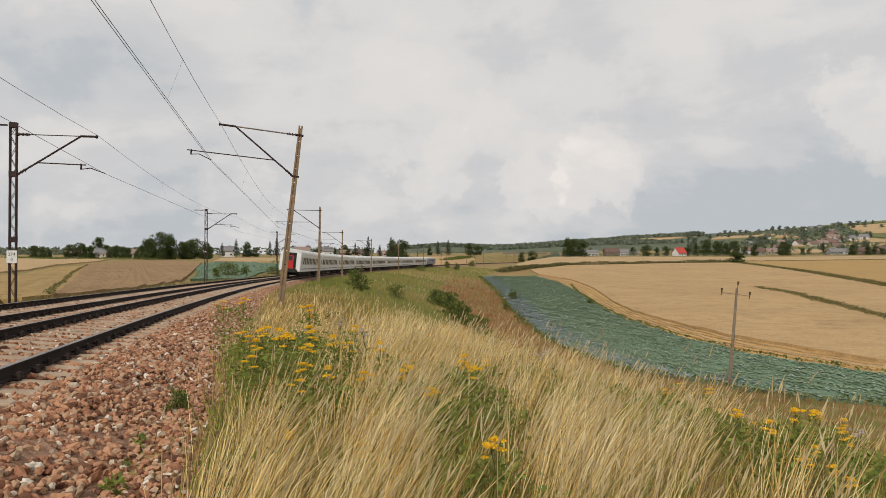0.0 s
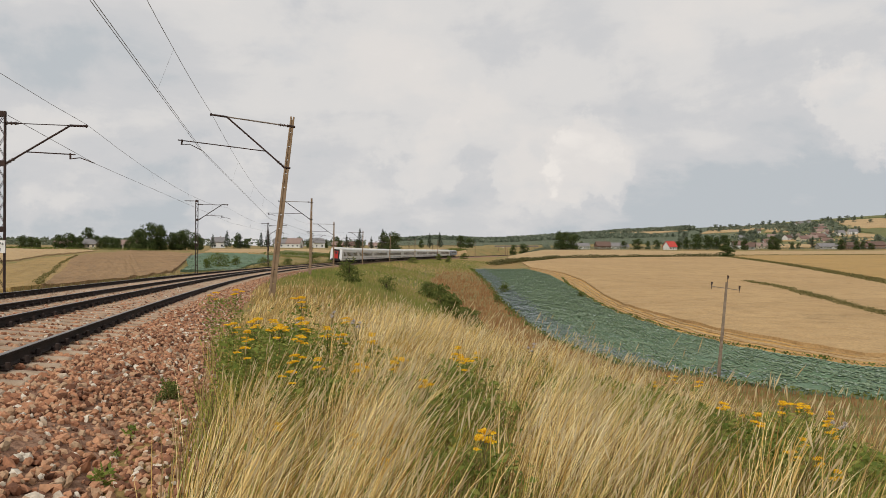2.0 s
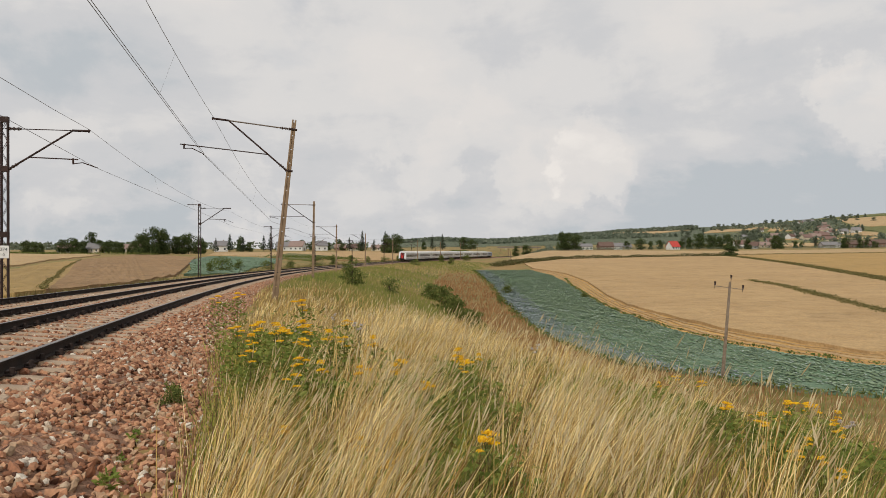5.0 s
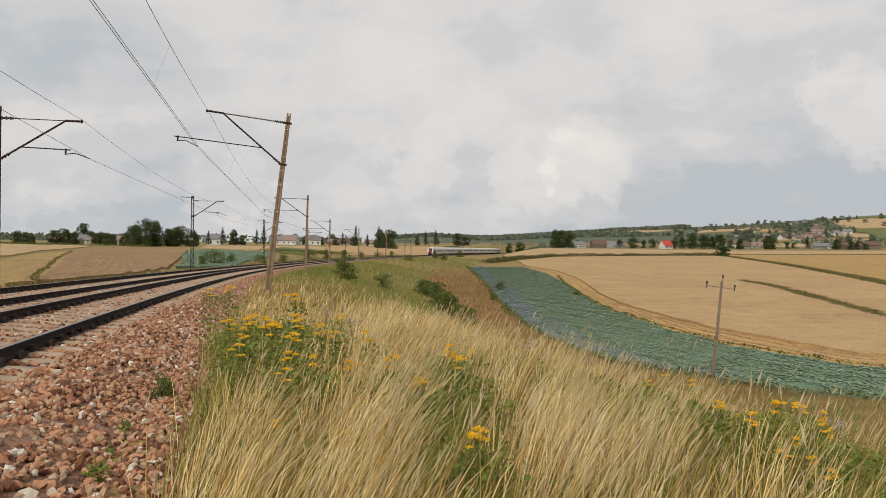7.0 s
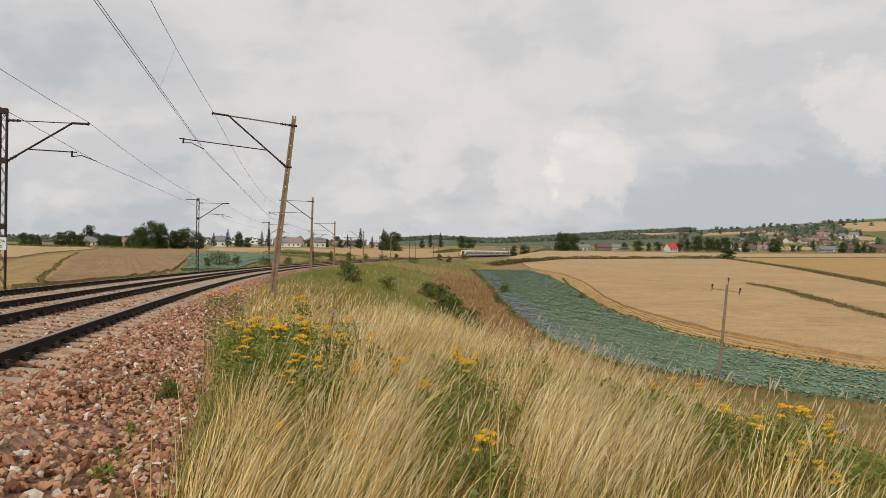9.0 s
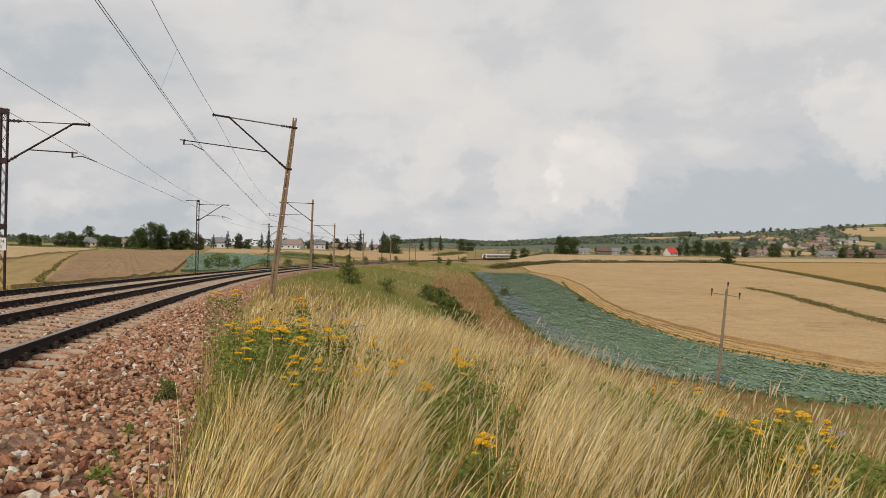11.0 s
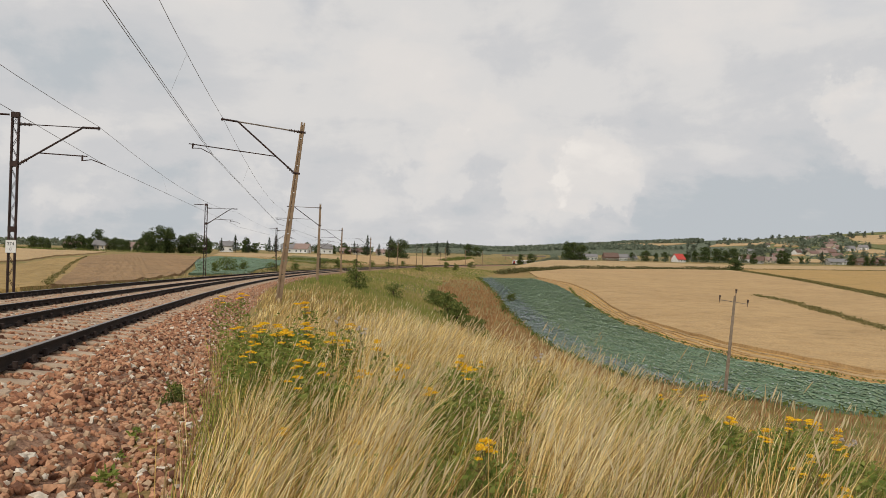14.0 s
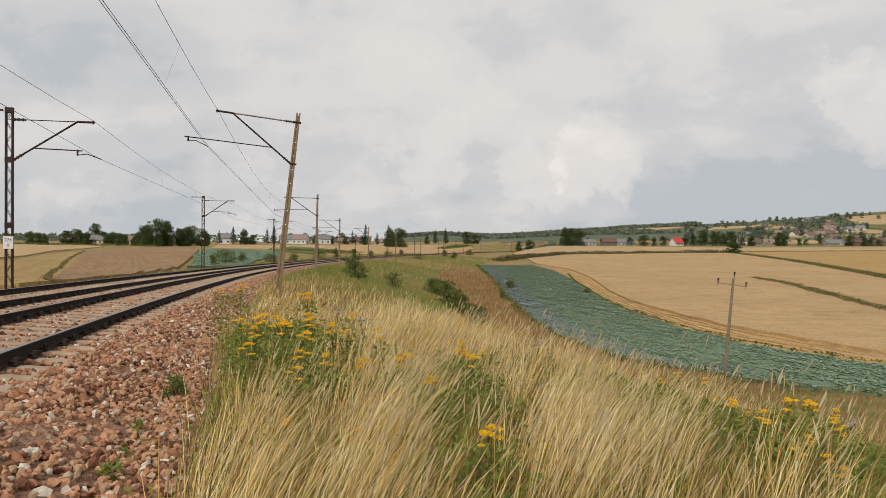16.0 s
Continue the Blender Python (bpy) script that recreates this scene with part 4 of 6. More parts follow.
def wave(x, y, k, seed):
    """Slow even noise between 0 and 1."""
    r = np.random.default_rng(seed)
    z = np.zeros(len(x))
    for i in range(7):
        a, q, p = r.uniform(0, 6.28), k * r.uniform(0.6, 2.2), r.uniform(0, 6.28)
        z += np.sin((x * np.cos(a) + y * np.sin(a)) * q + p)
    return 0.5 + 0.5 * np.tanh(z / 2.2)


def inside(poly, x, y):
    hit = np.zeros(len(x), bool)
    for (ax, ay), (bx, by) in zip(poly, poly[1:] + poly[:1]):
        cross = ((ay > y) != (by > y)) & (x < (bx - ax) * (y - ay) / (by - ay + 1e-9) + ax)
        hit ^= cross
    return hit


FIELD_EDGE = CABBAGE_LOW + [(200, 40), (500, 300), (400, 600), (90, 600), (24, 300)]


def scatter(n, r0, r1, spread):
    """Points of the open land about the camera's stand, thinning outwards, clear of ballast and crops."""
    u = RNG.random(n)
    r = (r0 ** 0.8 + u * (r1 ** 0.8 - r0 ** 0.8)) ** 1.25
    a = RNG.uniform(-spread, spread, n)
    x, y = r * np.sin(a), r * np.cos(a)
    side, rail_z = beside(x, y)
    edge = 2.68 + 0.6 * wave(x, y, 1.1, 3) + 0.35 * RNG.random(n) + 0.16 * (1 - step(4, 9, y)) - 0.95 * step(24, 55, y)
    keep = (side > edge) & ~inside(FIELD_EDGE, x, y)
    x, y, side, r = x[keep], y[keep], side[keep], r[keep]
    return x, y, height(x, y) + 0.3 * (side < 2.6), side, r


def grass(name, n, r0, r1, tall, wide, material, label, pick, heads=None, lean=(0.13, 0.02), spread=0.72):
    x, y, z, side, r = scatter(n, r0, r1, spread)
    keep = RNG.random(len(x)) < pick(x, y, side)
    x, y, z, side, r = x[keep], y[keep], z[keep], side[keep], r[keep]
    m = len(x)
    h = tall * RNG.uniform(0.55, 1.15, m) * (0.75 + 0.5 * wave(x, y, 0.8, 11))
    h *= 0.35 + 0.65 * step(2.6, 4.2, side + 1.5 * step(24, 55, y))
    if material is M_DRY:
        h *= 0.78 + 0.34 * dryness(x, y)
    w = np.maximum(wide * RNG.uniform(0.6, 1.3, m), 0.00042 * r)
    ln = np.stack([lean[0] + RNG.normal(0, 0.19, m) + 0.30 * (wave(x, y, 2.4, 5) - 0.5), lean[1] + RNG.normal(0, 0.16, m)], 1)
    v, f, tip, up = blade_arrays(np.stack([x, y, z - 0.03], 1), h, ln, w)
    ob = tagged(tri_mesh(name, v, f, material), label, "grass", kind="stuff")
    soften(ob, 0.55)
    if heads:
        sel = RNG.random(m) < heads[0]
        k = int(sel.sum())
        v, f = head_arrays(tip[sel], up[sel], heads[1] * RNG.uniform(0.7, 1.3, k), np.maximum(heads[2] * RNG.uniform(0.7, 1.3, k), 0.0007 * r[sel]))
        tagged(tri_mesh("seed_heads", v, f, M_SEED), "pale feathery seed heads over dry grass", "grass", kind="stuff")


def spot(x, y, cx, cy, rx, ry):
    return np.exp(-((x - cx) / rx) ** 2 - ((y - cy) / ry) ** 2)


# tussocks of bleached straw (1) and green hollows (-1) on the crest: place, reach, strength
TUSSOCKS = [(-0.50, 3.4, 0.26, 0.8, 1.0), (-0.58, 4.6, 0.28, 0.9, 1.0), (-0.66, 5.9, 0.30, 0.9, 1.0), (-0.62, 7.4, 0.40, 1.0, 0.9), (-0.35, 10.2, 1.2, 1.8, 0.85), (1.1, 12.0, 1.2, 2.0, 0.5), (-1.30, 4.0, 0.26, 0.9, 1.0), (-1.58, 5.4, 0.26, 0.9, 0.85), (-1.08, 3.4, 0.2, 0.5, 0.7),
            (0.50, 4.2, 0.28, 0.8, 0.55), (0.80, 6.0, 0.35, 1.0, 0.55), (1.35, 5.6, 0.30, 1.0, 0.5), (1.75, 7.2, 0.4, 1.0, 0.55), (2.0, 4.3, 0.3, 0.8, 0.45), (2.6, 9.0, 0.6, 1.5, 0.4),
            (-0.06, 4.8, 0.30, 0.9, -0.9), (0.05, 3.7, 0.25, 0.5, -0.7), (0.0, 8.6, 0.5, 0.7, -1.0), (0.1, 6.6, 0.3, 0.7, -0.6), (-0.86, 4.3, 0.15, 0.6, -0.7), (-1.5, 7.6, 0.6, 1.2, -0.6), (3.2, 6.0, 0.9, 1.6, -0.6), (2.5, 4.9, 0.4, 0.7, -0.5), (-1.9, 5.2, 0.2, 0.8, -0.5), (1.1, 7.4, 0.3, 0.9, -0.5)]


def dryness(x, y):
    d = 0.03 + 0.50 * wave(x, y, 3.4, 21) * step(-0.6, 0.9, x) + 0.18 * wave(x, y, 6.0, 23)
    for cx, cy, rx, ry, k in TUSSOCKS:
        d = d + k * spot(x, y, cx, cy, rx, ry)
    return np.clip(d * (1 - 0.5 * step(0.7, 2.2, x)), 0, 1)


def rust_zone(x, y, side):
    edge = 14.5 + 6.5 * step(45, 90, y)
    return step(0, 4.5, side - edge) * step(17, 44, y) * (1 - step(150, 260, y)) * (0.6 + 0.4 * wave(x, y, 0.15, 8))


def stalk_arrays(root, tall, lean, wide):
    """Long stems that arch over with the wind: seven points and five triangles each."""
    n = len(root)
    a = RNG.uniform(-0.9, 0.9, n)
    side = np.stack([np.cos(a), np.sin(a), np.zeros(n)], 1) * wide[:, None]
    up = np.stack([lean[:, 0], lean[:, 1], np.ones(n)], 1) * tall[:, None]
    p1, p2 = root + up * np.array([0.28, 0.28, 0.40]), root + up * np.array([0.68, 0.68, 0.76])
    tip = root + up * np.array([1.12, 1.12, 0.98])
    v = np.stack([root - side, root + side, p1 + side * 0.9, p1 - side * 0.9, p2 + side * 0.65, p2 - side * 0.65, tip], 1)
    t = np.array([[0, 1, 2], [0, 2, 3], [3, 2, 4], [3, 4, 5], [5, 4, 6]])
    return v.reshape(-1, 3), ((np.arange(n) * 7)[:, None, None] + t[None]).reshape(-1, 3), tip, up


def tufts(name, n, per, r0, r1, tall, wide, material, label, pick, lean, heads=None, close=0.05, spread=0.68, tone=0.5):
    """Grass that grows in tussocks: the stalks of each lean one way and fan out from one root."""
    x, y, z, side, r = scatter(n, r0, r1, spread)
    keep = RNG.random(len(x)) < pick(x, y, side)
    x, y, side = x[keep], y[keep], side[keep]
    k = len(x)
    size = tall * RNG.uniform(0.75, 1.12, k) * (0.5 + 0.5 * step(2.6, 3.4, side + 1.5 * step(24, 55, y)))
    way = np.stack([lean[0] + RNG.normal(0, 0.13, k) + 0.22 * (wave(x, y, 1.5, 5) - 0.5), lean[1] + RNG.normal(0, 0.10, k)], 1)
    off = RNG.normal(0, 1, (k, per, 2))
    gap = close * (1 + np.hypot(x, y) / 14)
    bx, by = (x[:, None] + off[:, :, 0] * gap[:, None]).ravel(), (y[:, None] + off[:, :, 1] * gap[:, None]).ravel()
    ln = (way[:, None] + off * 0.07 + RNG.normal(0, 0.055, (k, per, 2))).reshape(-1, 2)
    h = (size[:, None] * RNG.uniform(0.55, 1.12, (k, per))).ravel()
    rr = np.hypot(bx, by)
    w = np.maximum(wide * RNG.uniform(0.6, 1.3, len(bx)), 0.00036 * rr)
    v, f, tip, up = stalk_arrays(np.stack([bx, by, height(bx, by) - 0.03], 1), h, ln, w)
    ob = tagged(tri_mesh(name, v, f, material), label, "grass", kind="stuff")
    soften(ob, tone, 7)
    if heads:
        sel = RNG.random(len(bx)) < heads[0]
        c = int(sel.sum())
        v, f = head_arrays(tip[sel], up[sel], heads[1] * RNG.uniform(0.7, 1.3, c), np.maximum(heads[2] * RNG.uniform(0.7, 1.3, c), 0.0006 * rr[sel]))
        tagged(tri_mesh("seed_heads", v, f, M_SEED), "pale feathery seed heads over dry grass", "grass", kind="stuff")


tufts("dry_grass", 2300, 10, 1.9, 14, 0.92, 0.0034, M_DRY, "tall bleached straw grass leaning in the wind in tussocks", lambda x, y, s: 0.02 + 0.95 * dryness(x, y) ** 1.2, (0.29, 0.03), (0.22, 0.12, 0.004))
tufts("dry_grass", 1500, 9, 7.5, 18, 0.95, 0.0048, M_DRY, "bleached straw grass along the brow of the bank", lambda x, y, s: (0.15 + 0.85 * wave(x, y, 0.9, 51)) * step(-2.4, -1.0, x) * (1 - 0.95 * spot(x, y, 0.0, 8.6, 0.6, 0.9)) * (1 - 0.8 * step(0.4, 2.0, x)), (0.31, 0.03), (0.3, 0.13, 0.005), spread=0.4)
tufts("dry_grass", 420, 30, 2.6, 9, 1.0, 0.0034, M_DRY, "dense swept tussocks of pale straw", lambda x, y, s: np.clip(1.6 * (dryness(x, y) - 0.55), 0, 1), (0.36, 0.02), (0.3, 0.12, 0.004), spread=0.35)
tufts("green_grass", 4600, 22, 1.9, 14, 0.62, 0.0036, M_GREEN, "green grass tussocks between the dry stalks", lambda x, y, s: 1.0 - 0.7 * dryness(x, y), (0.14, 0.0), close=0.08, tone=0.4)
tufts("dead_stalks", 2400, 12, 1.9, 14, 0.70, 0.003, M_LITTER, "brown dead stalks low in the sward", lambda x, y, s: 0.8 + 0 * x, (0.22, 0.0), close=0.10, tone=0.3)
grass("dry_grass", 44000, 12, 48, 0.70, 0.005, M_DRY, "pale dry grass on the crest of the bank", lambda x, y, s: (0.35 + 0.50 * wave(x, y, 0.5, 41)) * (1 - 0.75 * step(22, 34, y)) * (1 - 0.7 * rust_zone(x, y, s)), (0.10, 0.18, 0.009), lean=(0.26, 0.02))
grass("brown_grass", 34000, 10, 50, 0.58, 0.006, M_GOLD, "golden-brown grass behind the tansies and along the mast", lambda x, y, s: (0.22 + 0.70 * (1 - step(5, 9, s))) * (1 - 0.6 * rust_zone(x, y, s)), lean=(0.18, 0.0))
grass("green_grass", 50000, 12, 60, 0.5, 0.008, M_GREEN_FAR, "green grass patches on the bank", lambda x, y, s: (0.55 + 0.4 * wave(x, y, 0.4, 42)) * (0.45 + 0.55 * step(18, 34, y)) * (0.35 + 0.65 * step(5, 9, s)) * (1 - 0.8 * rust_zone(x, y, s)))
grass("russet_grass", 145000, 22, 240, 0.62, 0.02, M_RUST, "russet dry grass on the lower bank", lambda x, y, s: rust_zone(x, y, s), spread=0.6)
grass("green_grass", 70000, 50, 330, 0.5, 0.022, M_GREEN_FAR, "green and straw grass on the railway embankment", lambda x, y, s: (0.35 + 0.65 * wave(x, y, 0.06, 30)) * (rust_zone(x, y, s) < 0.25), spread=0.3)
grass("dry_grass", 36000, 45, 330, 0.5, 0.02, M_DRY_FAR, "straw-coloured grass on the railway embankment", lambda x, y, s: (1 - wave(x, y, 0.06, 30)) * (rust_zone(x, y, s) < 0.25), spread=0.5)


grass("short_grass", 16000, 0.7, 9, 0.42, 0.004, M_GREEN, "trodden green and straw grass behind the ballast shoulder", lambda x, y, s: (np.abs(np.arctan2(x, y)) > 0.70) | (np.hypot(x, y) < 1.9), spread=3.1)
grass("dry_grass", 26000, 0.7, 12, 0.62, 0.004, M_DRY, "dry straw grass along the railway bank", lambda x, y, s: (np.abs(np.arctan2(x, y)) > 0.70) & (np.hypot(x, y) > 1.6) & (s > 3.5), spread=3.1)
grass("tall_stalks", 1000, 2.6, 16, 0.98, 0.0024, M_SEED, "single pale stalks standing above the grass", lambda x, y, s: 0.35 + 0.65 * dryness(x, y), (0.8, 0.14, 0.0045), lean=(0.20, 0.02))


def verge_beyond():
    """Weeds on the far side of the two tracks."""
    n = 16000
    s = RNG.uniform(14, 330, n)
    off = -8.0 - RNG.exponential(1.8, n)
    x, y, z, h = line(s, off)
    z = height(x, y)
    tall = RNG.uniform(0.12, 0.5, n)
    ln = RNG.normal(0.1, 0.2, (n, 2))
    v, f, tip, up = blade_arrays(np.stack([x, y, z - 0.03], 1), tall, ln, np.maximum(0.01, 0.0005 * s))
    tagged(tri_mesh("verge_grass", v, f, M_OLIVE), "olive and straw weeds on the far verge of the line", "grass", kind="stuff")


verge_beyond()

# ---- ballast stones ----


def stone_shape(seed):
    r = np.random.default_rng(seed)
    g = (1 + 5 ** 0.5) / 2
    v = np.array([(-1, g, 0), (1, g, 0), (-1, -g, 0), (1, -g, 0), (0, -1, g), (0, 1, g), (0, -1, -g), (0, 1, -g), (g, 0, -1), (g, 0, 1), (-g, 0, -1), (-g, 0, 1)], float)
    v /= np.linalg.norm(v[0])
    v = np.sign(v) * np.abs(v) ** 0.85
    for _ in range(4):
        n = r.normal(size=3)
        n /= np.linalg.norm(n)
        over = np.maximum(v @ n - r.uniform(0.45, 0.75), 0)
        v -= over[:, None] * n
    v *= r.uniform(0.9, 1.08, (12, 1))
    v *= r.uniform(0.7, 1.25, 3) * np.array([1.15, 0.95, 0.72])
    f = np.array([(0, 11, 5), (0, 5, 1), (0, 1, 7), (0, 7, 10), (0, 10, 11), (1, 5, 9), (5, 11, 4), (11, 10, 2), (10, 7, 6), (7, 1, 8), (3, 9, 4), (3, 4, 2), (3, 2, 6), (3, 6, 8), (3, 8, 9), (4, 9, 5), (2, 4, 11), (6, 2, 10), (8, 6, 7), (9, 8, 1)])
    return v, f


SHAPES = [stone_shape(i) for i in range(9)]


def turn_of(n):
    q = RNG.normal(size=(n, 4))
    q[:, 1:3] *= 0.45
    q /= np.linalg.norm(q, axis=1, keepdims=True)
    w, x, y, z = q.T
    return np.stack([np.stack([1 - 2 * (y * y + z * z), 2 * (x * y - z * w), 2 * (x * z + y * w)], 1), np.stack([2 * (x * y + z * w), 1 - 2 * (x * x + z * z), 2 * (y * z - x * w)], 1), np.stack([2 * (x * z - y * w), 2 * (y * z + x * w), 1 - 2 * (x * x + y * y)], 1)], 1)


def stones():
    s = np.concatenate([-14 + 17 * RNG.random(5000), 2.0 + 16 * RNG.random(9000) ** 1.0, 18 + 40 * RNG.random(7000), 3 + 30 * RNG.random(22000) ** 1.15, 33 + 75 * RNG.random(16000)])
    off = np.concatenate([np.where(RNG.random(5000) < 0.5, RNG.uniform(1.25, 3.0, 5000), RNG.uniform(-5.6, 1.3, 5000)), RNG.uniform(1.25, 3.55, 9000), RNG.uniform(1.25, 2.9, 7000), np.where(RNG.random(22000) < 0.6, RNG.uniform(-1.35, 1.4, 22000), RNG.uniform(-5.6, -1.3, 22000)), RNG.uniform(-5.6, 2.6, 16000)])
    near_rail = np.min(np.abs(off[:, None] - np.array([0.75, -0.75, -SPACING + 0.75, -SPACING - 0.75])), 1)
    keep = near_rail > 0.11
    s, off = s[keep], off[keep]
    pp = np.array(PROFILE)
    x, y, z, h = line(s, off)
    lift = np.interp(off, pp[:, 0], pp[:, 1])
    beds = (np.abs(off) < 1.3) | (np.abs(off + SPACING) < 1.3)
    on_sleeper = beds & (np.abs((s + 4.0) / 0.70 - np.round((s + 4.0) / 0.70)) < 0.19)
    size = RNG.uniform(0.022, 0.056, len(s)) * np.where(RNG.random(len(s)) < 0.12, 1.3, 1.0)
    z = np.maximum(z + lift, height(x, y) + 0.0) + size * RNG.uniform(0.05, 0.5, len(s)) - 0.004 * beds
    keep = ~on_sleeper | (RNG.random(len(s)) < 0.07)
    x, y, z, s, off, size = (a[keep] for a in (x, y, z, s, off, size))
    rot = turn_of(len(x))
    one = np.nonzero((s > 3.2) & (s < 6.3) & (off > 1.45) & (off < 2.9))[0][:300]
    rest = np.ones(len(x), bool)
    rest[one] = False
    vs, fs, base = [], [], 0
    kind = RNG.integers(0, len(SHAPES), len(x))
    for k, (v, f) in enumerate(SHAPES):
        sel = np.nonzero(rest & (kind == k))[0]
        p = np.einsum("nij,vj->nvi", rot[sel], v) * size[sel][:, None, None] + np.stack([x[sel], y[sel], z[sel]], 1)[:, None]
        vs.append(p.reshape(-1, 3))
        fs.append((f[None] + (np.arange(len(sel)) * 12)[:, None, None] + base).reshape(-1, 3))
        base += len(sel) * 12
    tagged(tri_mesh("ballast_stones", np.vstack(vs), np.vstack(fs), M_STONE), "loose reddish-brown and pale crushed ballast stones", "stones", kind="stuff")
    shared = [tri_mesh("stone", v, f, M_STONE_ONE, link=False) for v, f in SHAPES]
    for i in one:
        ob = new("stone", shared[kind[i]])
        ob.parent = bed
        m3 = Matrix(rot[i].tolist()).to_4x4()
        ob.matrix_basis = Matrix.Translation((x[i], y[i], z[i])) @ m3 @ Matrix.Scale(size[i], 4)


stones()

# ---- leaves, shrubs, trees ----


def leaf_cloud(centres, radii, count, leaf, flat=0.8):
    """Small leaf quads about the shells of several clumps."""
    n = len(centres)
    which = RNG.choice(n, count, p=np.prod(radii, 1) ** 0.66 / (np.prod(radii, 1) ** 0.66).sum())
    d = RNG.normal(size=(count, 3))
    d /= np.linalg.norm(d, axis=1, keepdims=True)
    p = centres[which] + d * radii[which] * RNG.uniform(0.55, 1.08, (count, 1))
    a = RNG.normal(size=(count, 3))
    a /= np.linalg.norm(a, axis=1, keepdims=True)
    b = np.cross(a, d + RNG.normal(0, 0.5, (count, 3)))
    b /= np.linalg.norm(b, axis=1, keepdims=True) + 1e-9
    L = leaf * RNG.uniform(0.6, 1.4, (count, 1))
    v = np.stack([p - a * L, p + b * L * 0.55, p + a * L, p - b * L * 0.55], 1).reshape(-1, 3)
    f = ((np.arange(count) * 4)[:, None, None] + np.array([[0, 1, 2], [0, 2, 3]])[None]).reshape(-1, 3)
    return v, f


def broad_tree(seed, count, leaf, material, label, squat=1.0, name="tree"):
    """Unit tree, one metre tall: tapered trunk with limbs, uneven crown of leaf clumps."""
    global RNG
    keep, RNG = RNG, np.random.default_rng(seed)
    tree = thing(name, pose(0, 0, 0), label, name if name != "bush" else "bush")
    t = bmesh.new()
    tube(t, (0, 0, -0.05), (0.01, 0, 0.34), 0.030, 0.018, 7)
    tube(t, (0.01, 0, 0.34), (0.0, 0.01, 0.72), 0.018, 0.006, 6)
    n = 20
    ang = RNG.uniform(0, 6.28, n)
    zz = np.concatenate([RNG.uniform(0.07, 0.22, 7), RNG.uniform(0.24, 0.84, n - 7)])
    rad = RNG.uniform(0.08, 0.27, n) * squat * (1.15 - 0.7 * np.abs(zz - 0.5))
    c = np.stack([np.cos(ang) * rad, np.sin(ang) * rad, zz], 1)
    c = np.vstack([c, [[0, 0, 0.85], [0.03, 0.02, 0.6]]])
    r = np.stack([RNG.uniform(0.12, 0.20, n + 2) * squat, RNG.uniform(0.12, 0.20, n + 2) * squat, RNG.uniform(0.09, 0.15, n + 2)], 1)
    for q in c[:n]:
        tube(t, (0, 0, max(0.14, q[2] - 0.25)), tuple(q), 0.010, 0.003, 5)
    part("trunk", t, M_BARK, tree)
    v, f = leaf_cloud(c, r, count, leaf)
    tri_mesh("crown", v, f, material, tree)
    RNG = keep
    return tree


def conifer(seed, label):
    global RNG
    keep, RNG = RNG, np.random.default_rng(seed)
    tree = thing("conifer_tree", pose(0, 0, 0), label, "tree")
    t = bmesh.new()
    tube(t, (0, 0, -0.03), (0, 0, 0.98), 0.022, 0.003, 7)
    n = 60
    z = np.linspace(0.12, 0.96, n)
    a = np.cumsum(RNG.uniform(1.2, 2.6, n))
    reach = 0.21 * (1.02 - z) ** 0.8 * RNG.uniform(0.7, 1.15, n)
    for i in range(0, n, 3):
        tube(t, (0, 0, z[i]), (math.cos(a[i]) * reach[i], math.sin(a[i]) * reach[i], z[i] - 0.03), 0.005, 0.002, 4)
    part("trunk", t, M_BARK, tree)
    c = np.stack([np.cos(a) * reach * 0.6, np.sin(a) * reach * 0.6, z - 0.02], 1)
    r = np.stack([reach * 0.55 + 0.012, reach * 0.55 + 0.012, np.full(n, 0.022)], 1)
    v, f = leaf_cloud(c, r, 1500, 0.017)
    tri_mesh("crown", v, f, M_NEEDLE, tree)
    RNG = keep
    return tree


def plant(kinds, places, group, sink=0.0):
    """Puts the made trees out over the land; the first of each kind moves to its first place."""
    for i, (x, y, h) in enumerate(places):
        if h < 2.2 and sink == 0.0:
            h = 4.5
        k = kinds[i % len(kinds)]
        rr = random.Random(i * 7 + int(x))
        h *= 1.0 if sink else 1.22
        w = rr.uniform(0.9, 1.2)
        m4 = Matrix.Translation((x, y, float(height(x, y)[0]) - 0.1)) @ Matrix.Rotation(rr.uniform(0, 6.28), 4, "Z") @ Matrix.Diagonal((h * w, h * w, h, 1))
        if not k.get("group"):
            k.matrix_basis = m4
            tagged(k, group=group)
        else:
            ob = tagged(copy_thing(k, Matrix.Identity(4)), group=group)
            ob.matrix_basis = m4


